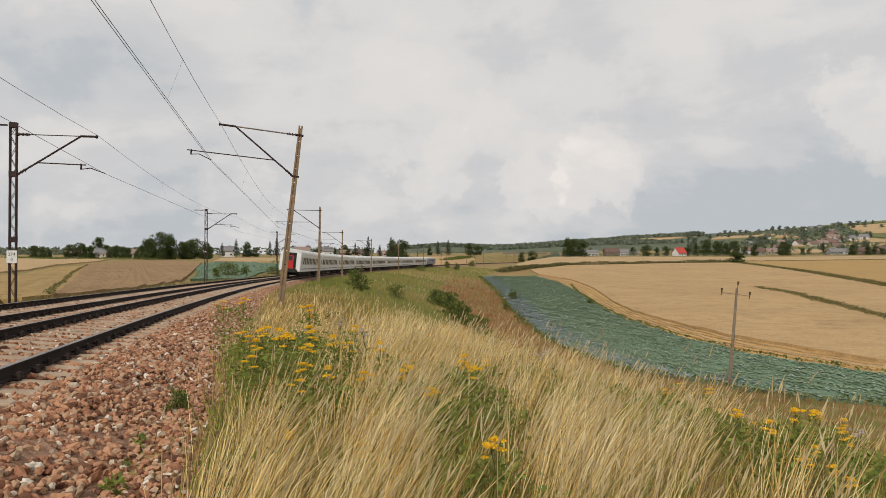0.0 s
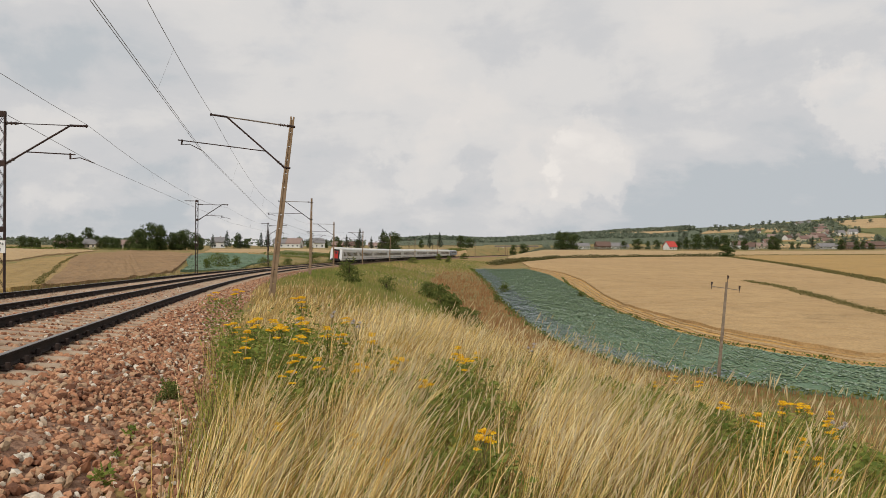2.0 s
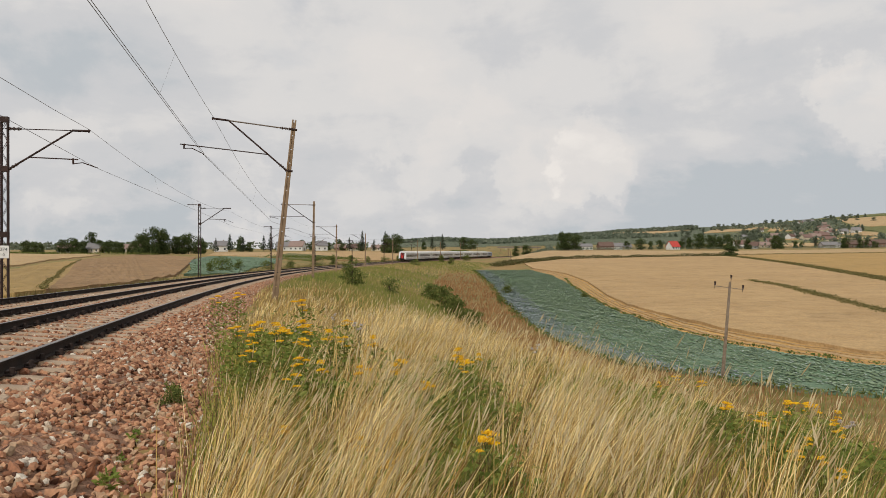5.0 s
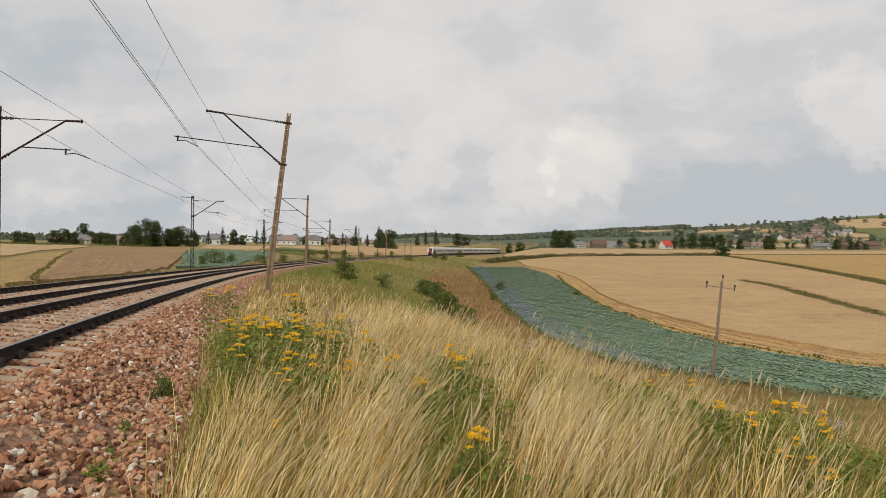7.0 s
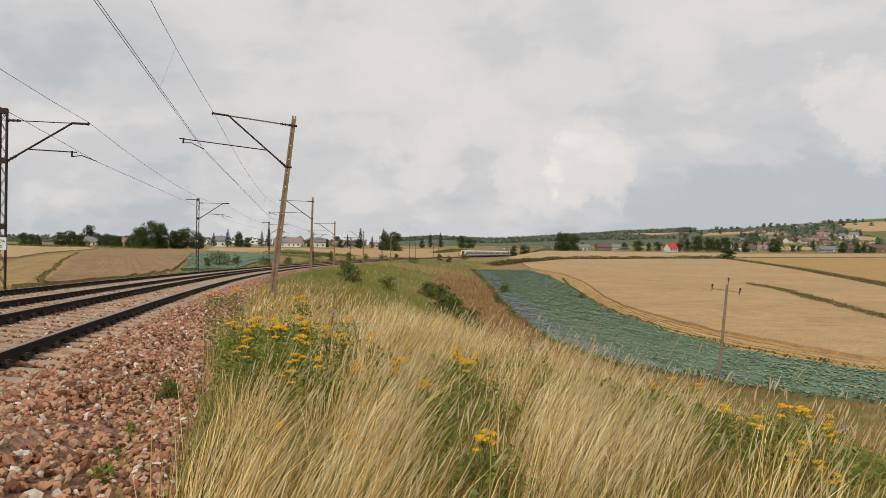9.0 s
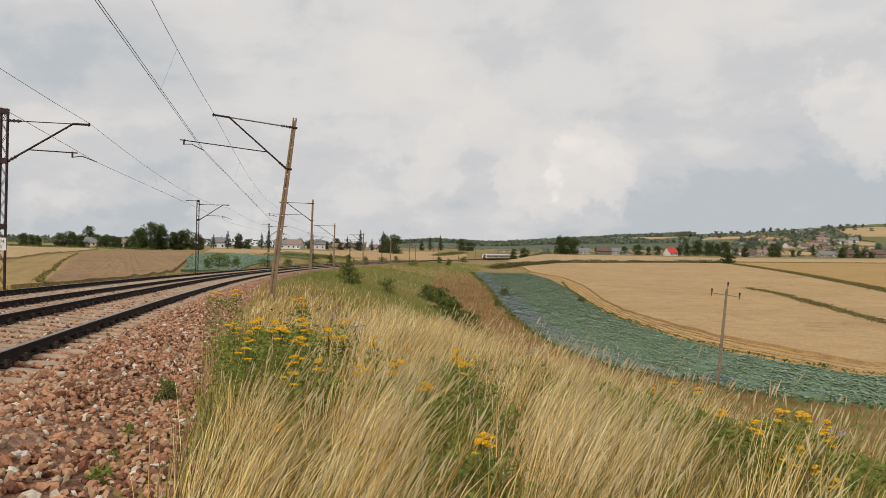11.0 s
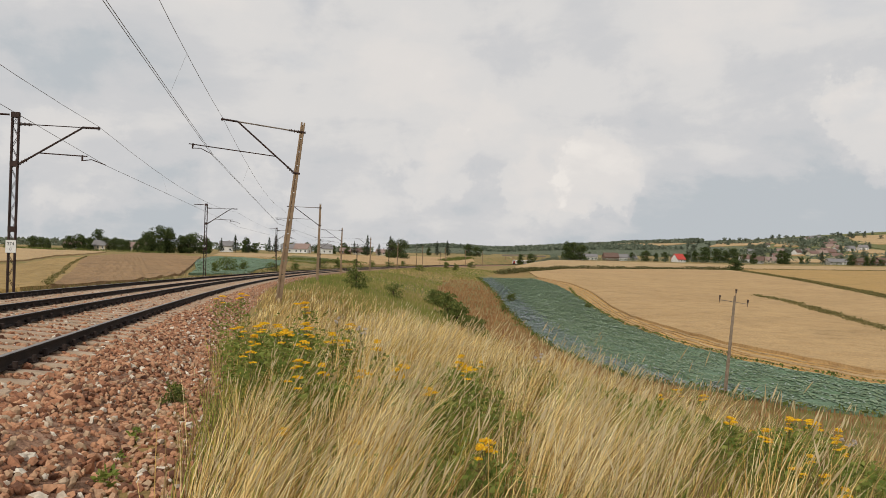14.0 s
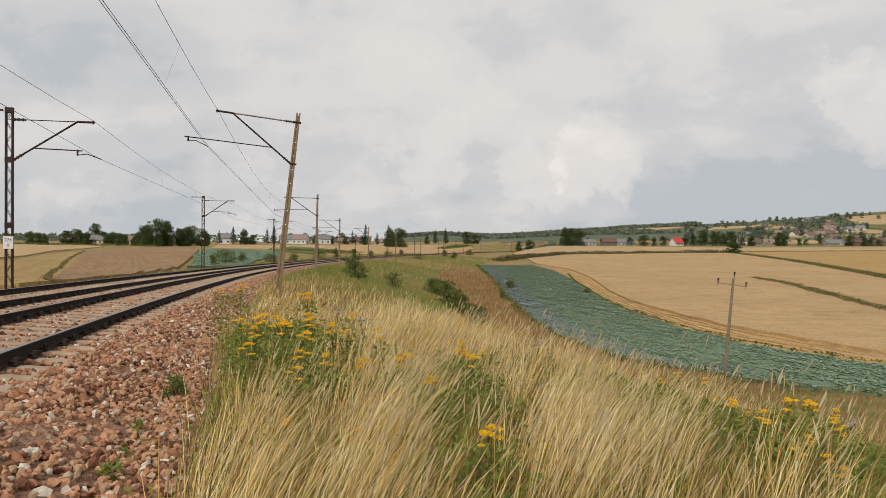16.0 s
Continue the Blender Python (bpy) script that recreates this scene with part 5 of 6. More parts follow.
broads = [broad_tree(s, 3200, 0.026, M_LEAF, "dark green broad-leaved tree beside the hamlet", q) for s, q in ((1, 1.0), (2, 1.25), (3, 0.85))]
plant(broads, [(-245, 390, 4), (-236, 400, 6.6), (-225, 395, 5), (-216, 400, 7), (-213, 405, 7.9), (-203, 398, 6.3), (-204, 410, 10.6), (-189, 400, 6.6), (-180, 395, 5.3), (-177, 400, 4), (-230, 398, 6), (-208, 400, 7), (-196, 404, 6.5), (-184, 398, 6), (-150, 345, 6), (-143, 338, 9), (-127, 346, 8), (-119, 350, 7), (-140.6, 330, 8.1), (-136.5, 335, 11.7),
               (-133.8, 340, 10.7), (-130, 345, 7.7), (-125.4, 350, 9.2), (-122, 430, 8.2), (-116.5, 430, 5.4), (-112, 520, 7), (-103.4, 530, 7.1), (-95.5, 560, 6.9), (-92, 515, 6.5), (-80, 512, 5.5), (-70, 512, 5), (-58, 520, 6), (-118, 515, 6), (-79.5, 560, 7.8), (-28.4, 470, 11.8), (-34.9, 480, 11.3), (23.3, 620, 9.9), (31.9, 640, 8.5), (-12.5, 640, 6.5)], "trees of the hamlet")
firs = [conifer(5, "dark slender spruce beside the hamlet"), conifer(6, "dark spruce with drooping boughs")]
plant(firs, [(-134, 420, 7.6), (-127, 425, 9.6), (-119, 425, 7.5), (-110, 440, 8.9), (-105.6, 440, 10), (-66, 520, 8.9), (-54, 500, 12.9), (-47.5, 520, 8.3), (-37.6, 500, 13.2), (-4.6, 620, 11.4), (4.6, 620, 11.9), (367, 668, 11)], "spruces")
fars = [broad_tree(s, 1700, 0.034, M_LEAF_HAZED, "far green broad-leaved tree about the village", q) for s, q in ((11, 1.1), (12, 1.5), (13, 0.9))]
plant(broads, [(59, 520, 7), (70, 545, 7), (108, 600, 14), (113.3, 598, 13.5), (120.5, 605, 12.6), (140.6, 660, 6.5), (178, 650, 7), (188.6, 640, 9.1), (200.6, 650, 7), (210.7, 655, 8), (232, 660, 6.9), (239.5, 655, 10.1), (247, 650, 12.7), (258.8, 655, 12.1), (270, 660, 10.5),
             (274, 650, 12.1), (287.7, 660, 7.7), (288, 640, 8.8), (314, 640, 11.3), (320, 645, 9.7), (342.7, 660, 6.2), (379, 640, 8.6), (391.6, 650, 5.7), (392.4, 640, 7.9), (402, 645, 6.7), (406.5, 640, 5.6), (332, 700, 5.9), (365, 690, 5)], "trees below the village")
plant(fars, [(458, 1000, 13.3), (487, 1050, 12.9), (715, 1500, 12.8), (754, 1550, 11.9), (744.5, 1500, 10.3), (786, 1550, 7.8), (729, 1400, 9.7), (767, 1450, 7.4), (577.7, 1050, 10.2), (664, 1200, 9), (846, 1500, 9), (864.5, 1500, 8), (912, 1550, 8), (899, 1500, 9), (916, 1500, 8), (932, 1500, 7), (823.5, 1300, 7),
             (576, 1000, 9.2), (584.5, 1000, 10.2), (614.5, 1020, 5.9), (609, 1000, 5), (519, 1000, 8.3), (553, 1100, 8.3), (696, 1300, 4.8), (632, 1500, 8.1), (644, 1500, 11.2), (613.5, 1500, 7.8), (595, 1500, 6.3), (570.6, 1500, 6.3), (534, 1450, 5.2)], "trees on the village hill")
shrubs = [broad_tree(s, 1500, 0.034, M_SHRUB, "bright green leafy bush on the bank", q, "bush") for s, q in ((21, 1.35), (22, 1.7), (23, 1.2))]
plant(shrubs, [(-9.5, 77.8, 3.0), (-6.1, 88.5, 2.3), (-1.3, 111, 2.8), (14.5, 144, 2.5), (-40, 129, 3.2), (-39.5, 121, 2.2), (-41, 143, 2.4), (-7.8, 244, 2.6), (2.0, 306, 3.4), (5.7, 293, 3.2), (14.9, 357, 3.6), (11.2, 124, 1.5), (28.5, 134, 1.6),
                (-17.2, 31, 1.0), (-15.6, 38, 0.7), (-33.8, 225, 3.6), (-36, 205, 3.2), (-31, 250, 3.2), (-27, 268, 3.0), (-22, 290, 2.8), (-17, 305, 3.2), (-36, 170, 2.4), (-38, 155, 2.2), (-2.6, 11.2, 0.5), (-3.35, 8.7, 0.42)], "bushes along the line", sink=1)


slope = random.Random(5)
plant(fars, [(r * math.sin(b), r * math.cos(b), slope.uniform(6, 11)) for b, r in [(slope.uniform(0.34, 0.60), slope.uniform(760, 1750)) for _ in range(70)]], "trees scattered on the village slope")
for bx, by, bw, bh, sd in ((-0.9, 110, 4.0, 3.6, 43), (0.9, 93, 4.2, 4.6, 45), (1.9, 82, 3.2, 3.8, 46), (2.6, 72, 2.0, 2.6, 47), (3.0, 63, 2.4, 2.9, 48), (3.5, 54, 1.8, 2.0, 49)):
    dark_bush = broad_tree(sd, 2600, 0.036, M_SHRUB, "dense dark green bush on the embankment slope", 1.5, "bush")
    dark_bush.matrix_basis = Matrix.Translation((bx, by, float(height(bx, by)[0]) - 0.24 * bh)) @ Matrix.Rotation(sd, 4, "Z") @ Matrix.Diagonal((bw, bw, bh, 1))
    tagged(dark_bush, group="bushes along the line")
round_bush = broad_tree(41, 3000, 0.04, M_LEAF, "round dark green bush on the balk between fields", 1.5, "bush")
round_bush.matrix_basis = Matrix.Translation((183, 432, float(height(183, 432)[0]) - 1.2)) @ Matrix.Diagonal((8.5, 8.5, 8.6, 1))


def hedge(edge, wide, tall, count, material, label, name="hedge"):
    """A low leafy belt along a field's edge."""
    e = np.array(edge, float)
    d = np.concatenate([[0], np.cumsum(np.hypot(*np.diff(e, axis=0).T))])
    t = RNG.uniform(0, d[-1], count)
    x = np.interp(t, d, e[:, 0]) + RNG.normal(0, wide / 2, count)
    y = np.interp(t, d, e[:, 1]) + RNG.normal(0, wide / 2, count)
    z = height(x, y) + 0.3
    lump = 0.45 + 0.55 * wave(t, t * 0, 0.25, 4)
    c = np.stack([x, y, z + tall * lump * RNG.random(count)], 1)
    n = count
    a, b = RNG.normal(size=(n, 3)), RNG.normal(size=(n, 3))
    a /= np.linalg.norm(a, axis=1, keepdims=True)
    b /= np.linalg.norm(b, axis=1, keepdims=True)
    L = min(0.35, 0.12 + tall * 0.14) * RNG.uniform(0.5, 1.5, (n, 1))
    v = np.stack([c - a * L, c + b * L * 0.6, c + a * L, c - b * L * 0.6], 1).reshape(-1, 3)
    f = ((np.arange(n) * 4)[:, None, None] + np.array([[0, 1, 2], [0, 2, 3]])[None]).reshape(-1, 3)
    tagged(tri_mesh(name, v, f, material), label, name, kind="stuff")


hedge([(24, 288), (38, 324), (66.9, 382), (103, 400), (142.5, 420), (183, 440)], 3.5, 2.0, 9000, M_HEDGE, "dark green hedge between two wheat fields")
hedge(HEDGE_B, 2.0, 0.7, 6000, M_OLIVE, "low green balk between wheat fields")
hedge(HEDGE_C, 3.0, 0.7, 15000, M_OLIVE, "green grassy balk running down between wheat fields")
hedge(HEDGE_D, 1.9, 0.45, 16000, M_OLIVE, "narrow weedy balk inside the wheat field")
hedge([(36, 195), (32.4, 168), (29.2, 129), (28.3, 109), (29.9, 87.5), (32, 76), (35, 69.4), (39, 61), (64, 54.4)], 0.4, 0.25, 1500, M_SHRUB, "weedy edge between cabbages and stubble", "weed_strip")
hedge([(13.2, 250), (12.9, 168), (11.9, 124), (12.3, 93), (13.3, 78), (15, 68.5), (17, 61.6), (20.6, 58), (25.4, 51), (31.3, 48.4)], 0.9, 0.3, 2200, M_SHRUB, "green weeds along the edge of the cabbages", "weed_strip")
hedge([(-100, 195), (-62, 115), (-36, 64), (-26.5, 46.5)], 0.35, 0.04, 2600, M_OLIVE, "grassy green balk between brown and golden wheat")
hedge([(-130, 318), (-180, 330), (-240, 380)], 3, 1.2, 2500, M_SHRUB, "green field edge before the hamlet")
hedge([(-60, 262), (-50, 290), (-42, 320)], 9, 1.0, 3500, M_SHRUB, "rough green strip before the hamlet")
hedge([(90, 590), (180, 640), (260, 645), (330, 650), (420, 640)], 8, 3.0, 7000, M_LEAF_HAZED, "shrubby belt below the village")
hedge([(72, 590), (85, 600), (100, 612)], 6, 2.2, 2000, M_LEAF_HAZED, "shrubs where the line enters the cutting")
hedge([(2, 440), (12, 480), (20, 520)], 5, 2.0, 3000, M_SHRUB, "bushy bank of the cutting")


def far_wood(name, b0, b1, r0, r1, count, tall, label):
    """A wood on the far hills: many clumps of leaves over a stretch of land."""
    b, r = RNG.uniform(b0, b1, count), RNG.uniform(r0, r1, count)
    x, y = r * np.sin(b), r * np.cos(b)
    keep = wave(x, y, 0.012, int((b0 + 2) * 100)) > 0.55
    x, y, r = x[keep], y[keep], r[keep]
    n = len(x)
    c = np.stack([x, y, height(x, y) + tall * RNG.random(n)], 1)
    a, d = RNG.normal(size=(n, 3)), RNG.normal(size=(n, 3))
    a /= np.linalg.norm(a, axis=1, keepdims=True)
    d /= np.linalg.norm(d, axis=1, keepdims=True)
    L = (0.0021 * r * RNG.uniform(0.6, 1.5, n))[:, None]
    v = np.stack([c - a * L, c + d * L * 0.8, c + a * L, c - d * L * 0.8], 1).reshape(-1, 3)
    f = ((np.arange(n) * 4)[:, None, None] + np.array([[0, 1, 2], [0, 2, 3]])[None]).reshape(-1, 3)
    tagged(tri_mesh(name, v, f, M_LEAF_HAZED), label, "wood", kind="stuff")


far_wood("far_wood", 0.05, 0.36, 1300, 2150, 26000, 6, "mixed green woodland on the long hill")
far_wood("far_wood", 0.30, 0.60, 700, 1050, 1200, 5, "scattered copses round the village")
far_wood("far_wood", -0.07, 0.24, 1700, 2300, 14000, 9, "distant wooded ridge")
far_wood("far_wood", 0.38, 0.62, 1100, 1700, 5000, 6, "tree belts on the village hill")
far_wood("far_wood", -0.62, -0.1, 900, 1300, 7000, 9, "distant tree line beyond the hamlet")


def patch(name, corners, material, label):
    a, b, c, d = corners
    big = name.startswith("far")
    ob = drape(name, [a, d], [b, c], 70 if big else 24, 50 if big else 24, 0.45 if big else 1.3, material, label)
    return ob


patch("far_woodland", [(60, 1150), (400, 860), (830, 1900), (110, 2300)], M_WOOD_HAZED, "hazy green woodland covering the long hill")
patch("far_woodland", [(-75, 1020), (70, 1000), (190, 2400), (-150, 2400)], M_WOOD_HAZED, "distant dark wooded ridge behind the hamlet")
patch("far_meadow", [(300, 700), (470, 690), (1150, 1650), (700, 1750)], M_MEADOW, "green gardens and meadows about the village")
patch("hill_field", [(420, 1420), (575, 1560), (640, 1760), (330, 1900)], M_WHEAT_PALE, "pale wheat field along the crest of the hill")
patch("hill_field", [(510, 1327), (679, 1383), (767, 1589), (680, 1660)], M_WHEAT_PALE, "tan wheat field on the hillside")
patch("hill_field", [(318, 690), (412, 705), (468, 745), (404, 820)], M_WHEAT_PALE, "pale stubble field below the village")
patch("hill_field", [(458, 926), (537, 840), (566, 884), (500, 962)], M_WHEAT, "narrow tan field between village gardens")
patch("hill_field", [(714, 1256), (648, 1013), (691, 1080), (772, 1284)], M_MEADOW, "green meadow on the village hill")
patch("hill_field", [(575, 1073), (580, 906), (628, 981), (662, 1165)], M_WHEAT_PALE, "tan field under the village")
patch("hill_field", [(700, 1150), (790, 1110), (960, 1420), (860, 1480)], M_WHEAT_PALE, "pale stubble high on the village hill")
patch("hill_field", [(800, 1560), (1000, 1480), (1120, 1640), (900, 1700)], M_MEADOW, "green meadow on the crest of the village hill")
patch("hill_field", [(597, 1248), (617, 1189), (704, 1377), (702, 1442)], M_WHEAT, "tan field beside the hill copse")

# ---- houses ----


def house(x, y, wide, deep, eaves, ridge, wall, roof, turn, label, floors=1):
    """Gabled house: walls, two-slope roof with eaves, chimney, door and windows with frames."""
    z = float(height(x, y)[0]) - 0.3
    hs = thing("house", Matrix.Translation((x, y, z)) @ Matrix.Rotation(radians(turn), 4, "Z"), label, "house")
    w, d = wide / 2, deep / 2
    t = bmesh.new()
    box(t, -w, w, -d, d, -1.0, eaves)
    for sx in (-1, 1):
        a = [t.verts.new((sx * w, -d, eaves)), t.verts.new((sx * w, d, eaves)), t.verts.new((sx * w, 0, ridge - 0.1))]
        t.faces.new(a)
    part("wall", t, wall, hs)
    t = bmesh.new()
    for sy in (-1, 1):
        run = math.hypot(d + 0.5, ridge - eaves + 0.3)
        m4 = Matrix.Translation((0, sy * (d + 0.5) / 2, (ridge + eaves - 0.3) / 2)) @ Matrix.Rotation(-sy * math.atan2(ridge - eaves + 0.3, d + 0.5), 4, "X")
        box(t, -w - 0.5, w + 0.5, -run / 2, run / 2, 0, 0.22, m4)
    rf = part("roof", t, roof, hs)
    t = bmesh.new()
    box(t, w * 0.3, w * 0.3 + 0.6, 0.3, 0.9, ridge - 1.2, ridge + 0.8, bevel=0.03)
    part("chimney", t, WALLS[3], rf)
    n = max(2, int(wide / 3))
    for fl in range(floors):
        for i in range(n):
            wx = -w + (i + 0.5) * wide / n
            t = bmesh.new()
            zz = 1.1 + fl * 2.8
            box(t, wx - 0.65, wx + 0.65, -d - 0.05, -d + 0.02, zz, zz + 1.4, bevel=0.02)
            wf = part("window", t, WALLS[0], hs)
            t = bmesh.new()
            box(t, wx - 0.52, wx + 0.52, -d - 0.075, -d - 0.04, zz + 0.12, zz + 1.28)
            part("pane", t, M_GLASS, wf)
    t = bmesh.new()
    box(t, w - 0.02, w + 0.06, -0.6, 0.5, 0.2, 2.4, bevel=0.02)
    part("door", t, ROOFS[1], hs)
    return hs


HOUSES = [(-223, 420, 10, 7, 2.6, 5.4, 2, 4, 8, "low house with a faded red roof among trees"), (-199, 405, 9, 7, 3, 5.8, 1, 2, -10, "small cream house with a grey roof"), (-181.6, 412, 9, 7, 2.6, 5.2, 1, 4, 15, "house with a pale red roof among trees"),
          (-137, 440, 8, 7, 4, 7, 0, 2, 20, "white house between spruces"), (-110, 500, 11, 8, 3.4, 6.6, 0, 2, 10, "white house with a grey roof"), (-100, 496, 10, 8, 3.4, 7, 0, 4, -8, "white house with a pink tiled roof"), (-84, 500, 8, 7, 4, 7, 0, 2, 25, "tall white house beside the line"),
          (-74, 530, 8, 7, 2.6, 5, 3, 4, 0, "low brick house with a pale red roof"), (-64, 530, 8, 7, 2.6, 5.2, 1, 1, 12, "cream house with a brown roof"), (-48, 548, 8, 7, 2.6, 5, 1, 4, 0, "cream house behind the trees"),
          (218.4, 640, 10, 8, 3, 8, 0, 3, 28, "house with a steep bright red roof"), (155.7, 640, 13, 9, 3.6, 7.5, 3, 1, 4, "large brick house with a brown-red roof"), (131, 646, 26, 10, 3.5, 6, 0, 2, 0, "long white shed with a grey roof"), (170, 650, 8, 7, 3.5, 6.5, 0, 2, -15, "small white house with a grey roof"),
          (178, 652, 9, 7, 3, 6, 1, 2, 20, "cream outbuilding with a grey roof"), (307, 700, 13, 9, 4, 8, 0, 0, 10, "white house with a red roof among trees"), (302, 662, 11, 8, 3, 7, 2, 1, -30, "grey house with a brown roof"), (327, 690, 10, 8, 3, 6.5, 1, 4, 0, "cream house with a pale red roof"),
          (375, 664, 12, 8, 3, 6, 2, 2, 5, "grey farm building beside the fields"), (389, 668, 14, 8, 3, 5.8, 0, 2, -5, "long pale farm building"), (398, 652, 22, 10, 4, 7, 3, 1, 6, "long brick barn with a brown roof"), (420, 655, 16, 10, 4, 7.5, 3, 1, 2, "brick barn with a dark roof"),
          (482, 900, 14, 9, 4, 8, 1, 0, 15, "cream village house with a red roof"), (504, 920, 13, 9, 4, 8, 2, 4, -10, "village house with a faded red roof"), (532, 950, 14, 9, 4, 8, 3, 0, 8, "brick village house with a red roof"), (487, 950, 12, 9, 4, 8, 0, 1, 30, "white village house with a brown roof"),
          (490.6, 1000, 13, 9, 4, 8, 1, 4, -20, "cream village house with a pale roof"), (589, 1000, 13, 9, 5, 9, 0, 2, 10, "white village house with a grey roof"), (615, 1012, 12, 9, 5, 9, 0, 2, -10, "white house beside copses"), (572, 1002, 12, 9, 4, 8, 0, 0, 25, "white house with a red roof"),
          (545, 985, 13, 9, 4, 8, 1, 0, 0, "village house with red tiles"), (517, 985, 13, 9, 4, 8, 2, 4, 12, "grey village house with a pale roof"), (750, 1402, 16, 10, 5, 10, 0, 2, 5, "white house on the hill"), (770, 1425, 15, 10, 5, 9, 0, 2, -12, "white house on the hilltop"), (735, 1395, 12, 9, 4, 8, 0, 1, 22, "hilltop house with a brown roof"),
          (640, 1150, 14, 9, 4, 8, 3, 0, 8, "hillside house with a red roof"), (610, 1090, 13, 9, 4, 8, 1, 4, -15, "hillside house with a pale roof"), (665, 1180, 13, 9, 4, 8, 0, 0, 12, "white hillside house with a red roof")]
for i in range(6):
    b, r = slope.uniform(0.42, 0.58), slope.uniform(880, 1480)
    HOUSES.append((r * math.sin(b), r * math.cos(b), slope.uniform(9, 13), 8, 4, 7.5, i % 3, (0, 4, 2, 1)[i % 4], slope.uniform(-30, 30), "small village house among trees on the slope"))
for hx, hy, hw, hd, he, hr, wi, ri, tn, lb in HOUSES:
    tagged(house(hx, hy, hw, hd, he, hr, WALLS[wi], ROOFS[ri], tn, lb, 2 if he >= 5 else 1), group="houses of the village" if hx > 0 else "houses of the hamlet")

# ---- cabbages ----


def cabbages(poly, row_way, gap, row_gap, limit, blue_edge, label):
    """Heads of spread leaves in rows: each six leaves round a heart."""
    p = np.array(poly)
    x0, x1, y0, y1 = p[:, 0].min(), p[:, 0].max(), p[:, 1].min(), p[:, 1].max()
    c, s = math.cos(row_way), math.sin(row_way)
    gx, gy = np.meshgrid(np.arange(-260, 260, row_gap), np.arange(-260, 260, gap))
    mx, my = (x0 + x1) / 2, (y0 + y1) / 2
    x = mx + gx.ravel() * c + gy.ravel() * s + RNG.normal(0, 0.07, gx.size)
    y = my - gx.ravel() * s + gy.ravel() * c + RNG.normal(0, 0.07, gx.size)
    keep = inside([tuple(q) for q in poly], x, y) & (y < limit)
    keep &= RNG.random(len(x)) < np.clip(110.0 / np.maximum(y, 1), 0.45, 1)
    x, y = x[keep], y[keep]
    z = height(x, y) + 0.2
    n = len(x)
    size = RNG.uniform(0.15, 0.25, n) * np.clip(y / 90, 0.9, 1.3)
    vs, fs = [], []
    for k in range(6):
        a = k * 1.047 + RNG.uniform(-0.3, 0.3, n) + x
        up = RNG.uniform(0.35, 0.85, n)
        d = np.stack([np.cos(a), np.sin(a), up], 1) * size[:, None]
        e = np.stack([-np.sin(a), np.cos(a), np.zeros(n)], 1) * (size * 0.55)[:, None]
        b = np.stack([x, y, z], 1)
        vs.append(np.stack([b, b + d * 0.6 + e, b + d * np.array([1.1, 1.1, 0.75]), b + d * 0.6 - e], 1))
    v = np.stack(vs, 1)
    f = (np.arange(n * 6) * 4)[:, None, None] + np.array([[0, 1, 2], [0, 2, 3]])[None]
    f = f.reshape(n, 12, 3)
    v = v.reshape(n, 24, 3)
    blue = blue_edge(x, y)
    for sel, mat, nm in ((~blue, M_CABBAGE, "cabbages"), (blue, M_CABBAGE_BLUE, "red_cabbages")):
        k = int(sel.sum())
        if k:
            ff = ((np.arange(k * 6) * 4)[:, None, None] + np.array([[0, 2, 1], [0, 3, 2]])[None]).reshape(-1, 3)
            heads = tri_mesh(nm, v[sel].reshape(-1, 3), ff, mat)
            soften(heads, 0.9, 4)
            tagged(heads, label if nm == "cabbages" else "blue-violet cabbages in the outer rows", "cabbage", kind="stuff")


LOW = np.array(CABBAGE_LOW)
cabbages(CABBAGE_LOW + CABBAGE_HIGH[::-1], 0.02, 0.40, 0.46, 250, lambda x, y: (x < np.interp(y, LOW[::-1, 1], LOW[::-1, 0]) + 4.2 + RNG.normal(0, 0.7, len(x))) & (y > 56), "blue-green cabbage heads in close rows")
cabbages([(-38, 104), (-46, 130), (-68, 190), (-84, 255), (-56, 252), (-47, 200), (-40, 150), (-33, 116)], 0.35, 0.9, 0.9, 255, lambda x, y: x < -0.28 * y - 12, "blue-green cabbages beyond the tracks")

# ---- poles and plates ----


def power_pole(x, y, tall, lean, label):
    z = float(height(x, y)[0])
    p = thing("power_pole", Matrix.Translation((x, y, z)) @ Matrix.Rotation(radians(lean), 4, "Y"), label, "utility pole")
    t = bmesh.new()
    for sx in (-1, 1):
        tube(t, (sx * 0.09, 0, -0.8), (sx * 0.05, 0, tall), 0.075, 0.05, 8)
    box(t, -0.08, 0.08, -0.05, 0.05, 0, tall - 0.3)
    part("post", t, M_POLE, p)
    t = bmesh.new()
    tube(t, (-1.25, 0, tall - 0.42), (1.12, 0, tall - 0.55), 0.022)
    part("crossarm", t, M_GALV, p)
    for ax, az in ((-1.2, tall - 0.40), (0.06, tall + 0.22), (1.07, tall - 0.52)):
        t = bmesh.new()
        tube(t, (ax, 0, az - 0.25), (ax, 0, az + 0.05), 0.025)
        tube(t, (ax, 0, az + 0.05), (ax, 0, az + 0.15), 0.075, 0.06, 10)
        tube(t, (ax, 0, az + 0.16), (ax, 0, az + 0.33), 0.07, 0.085, 10)
        part("insulator", t, M_INSULATOR, p)
    return p


power_pole(22.9, 55.5, 7.95, 4.7, "leaning grey power pole with three dark insulators in the field edge")


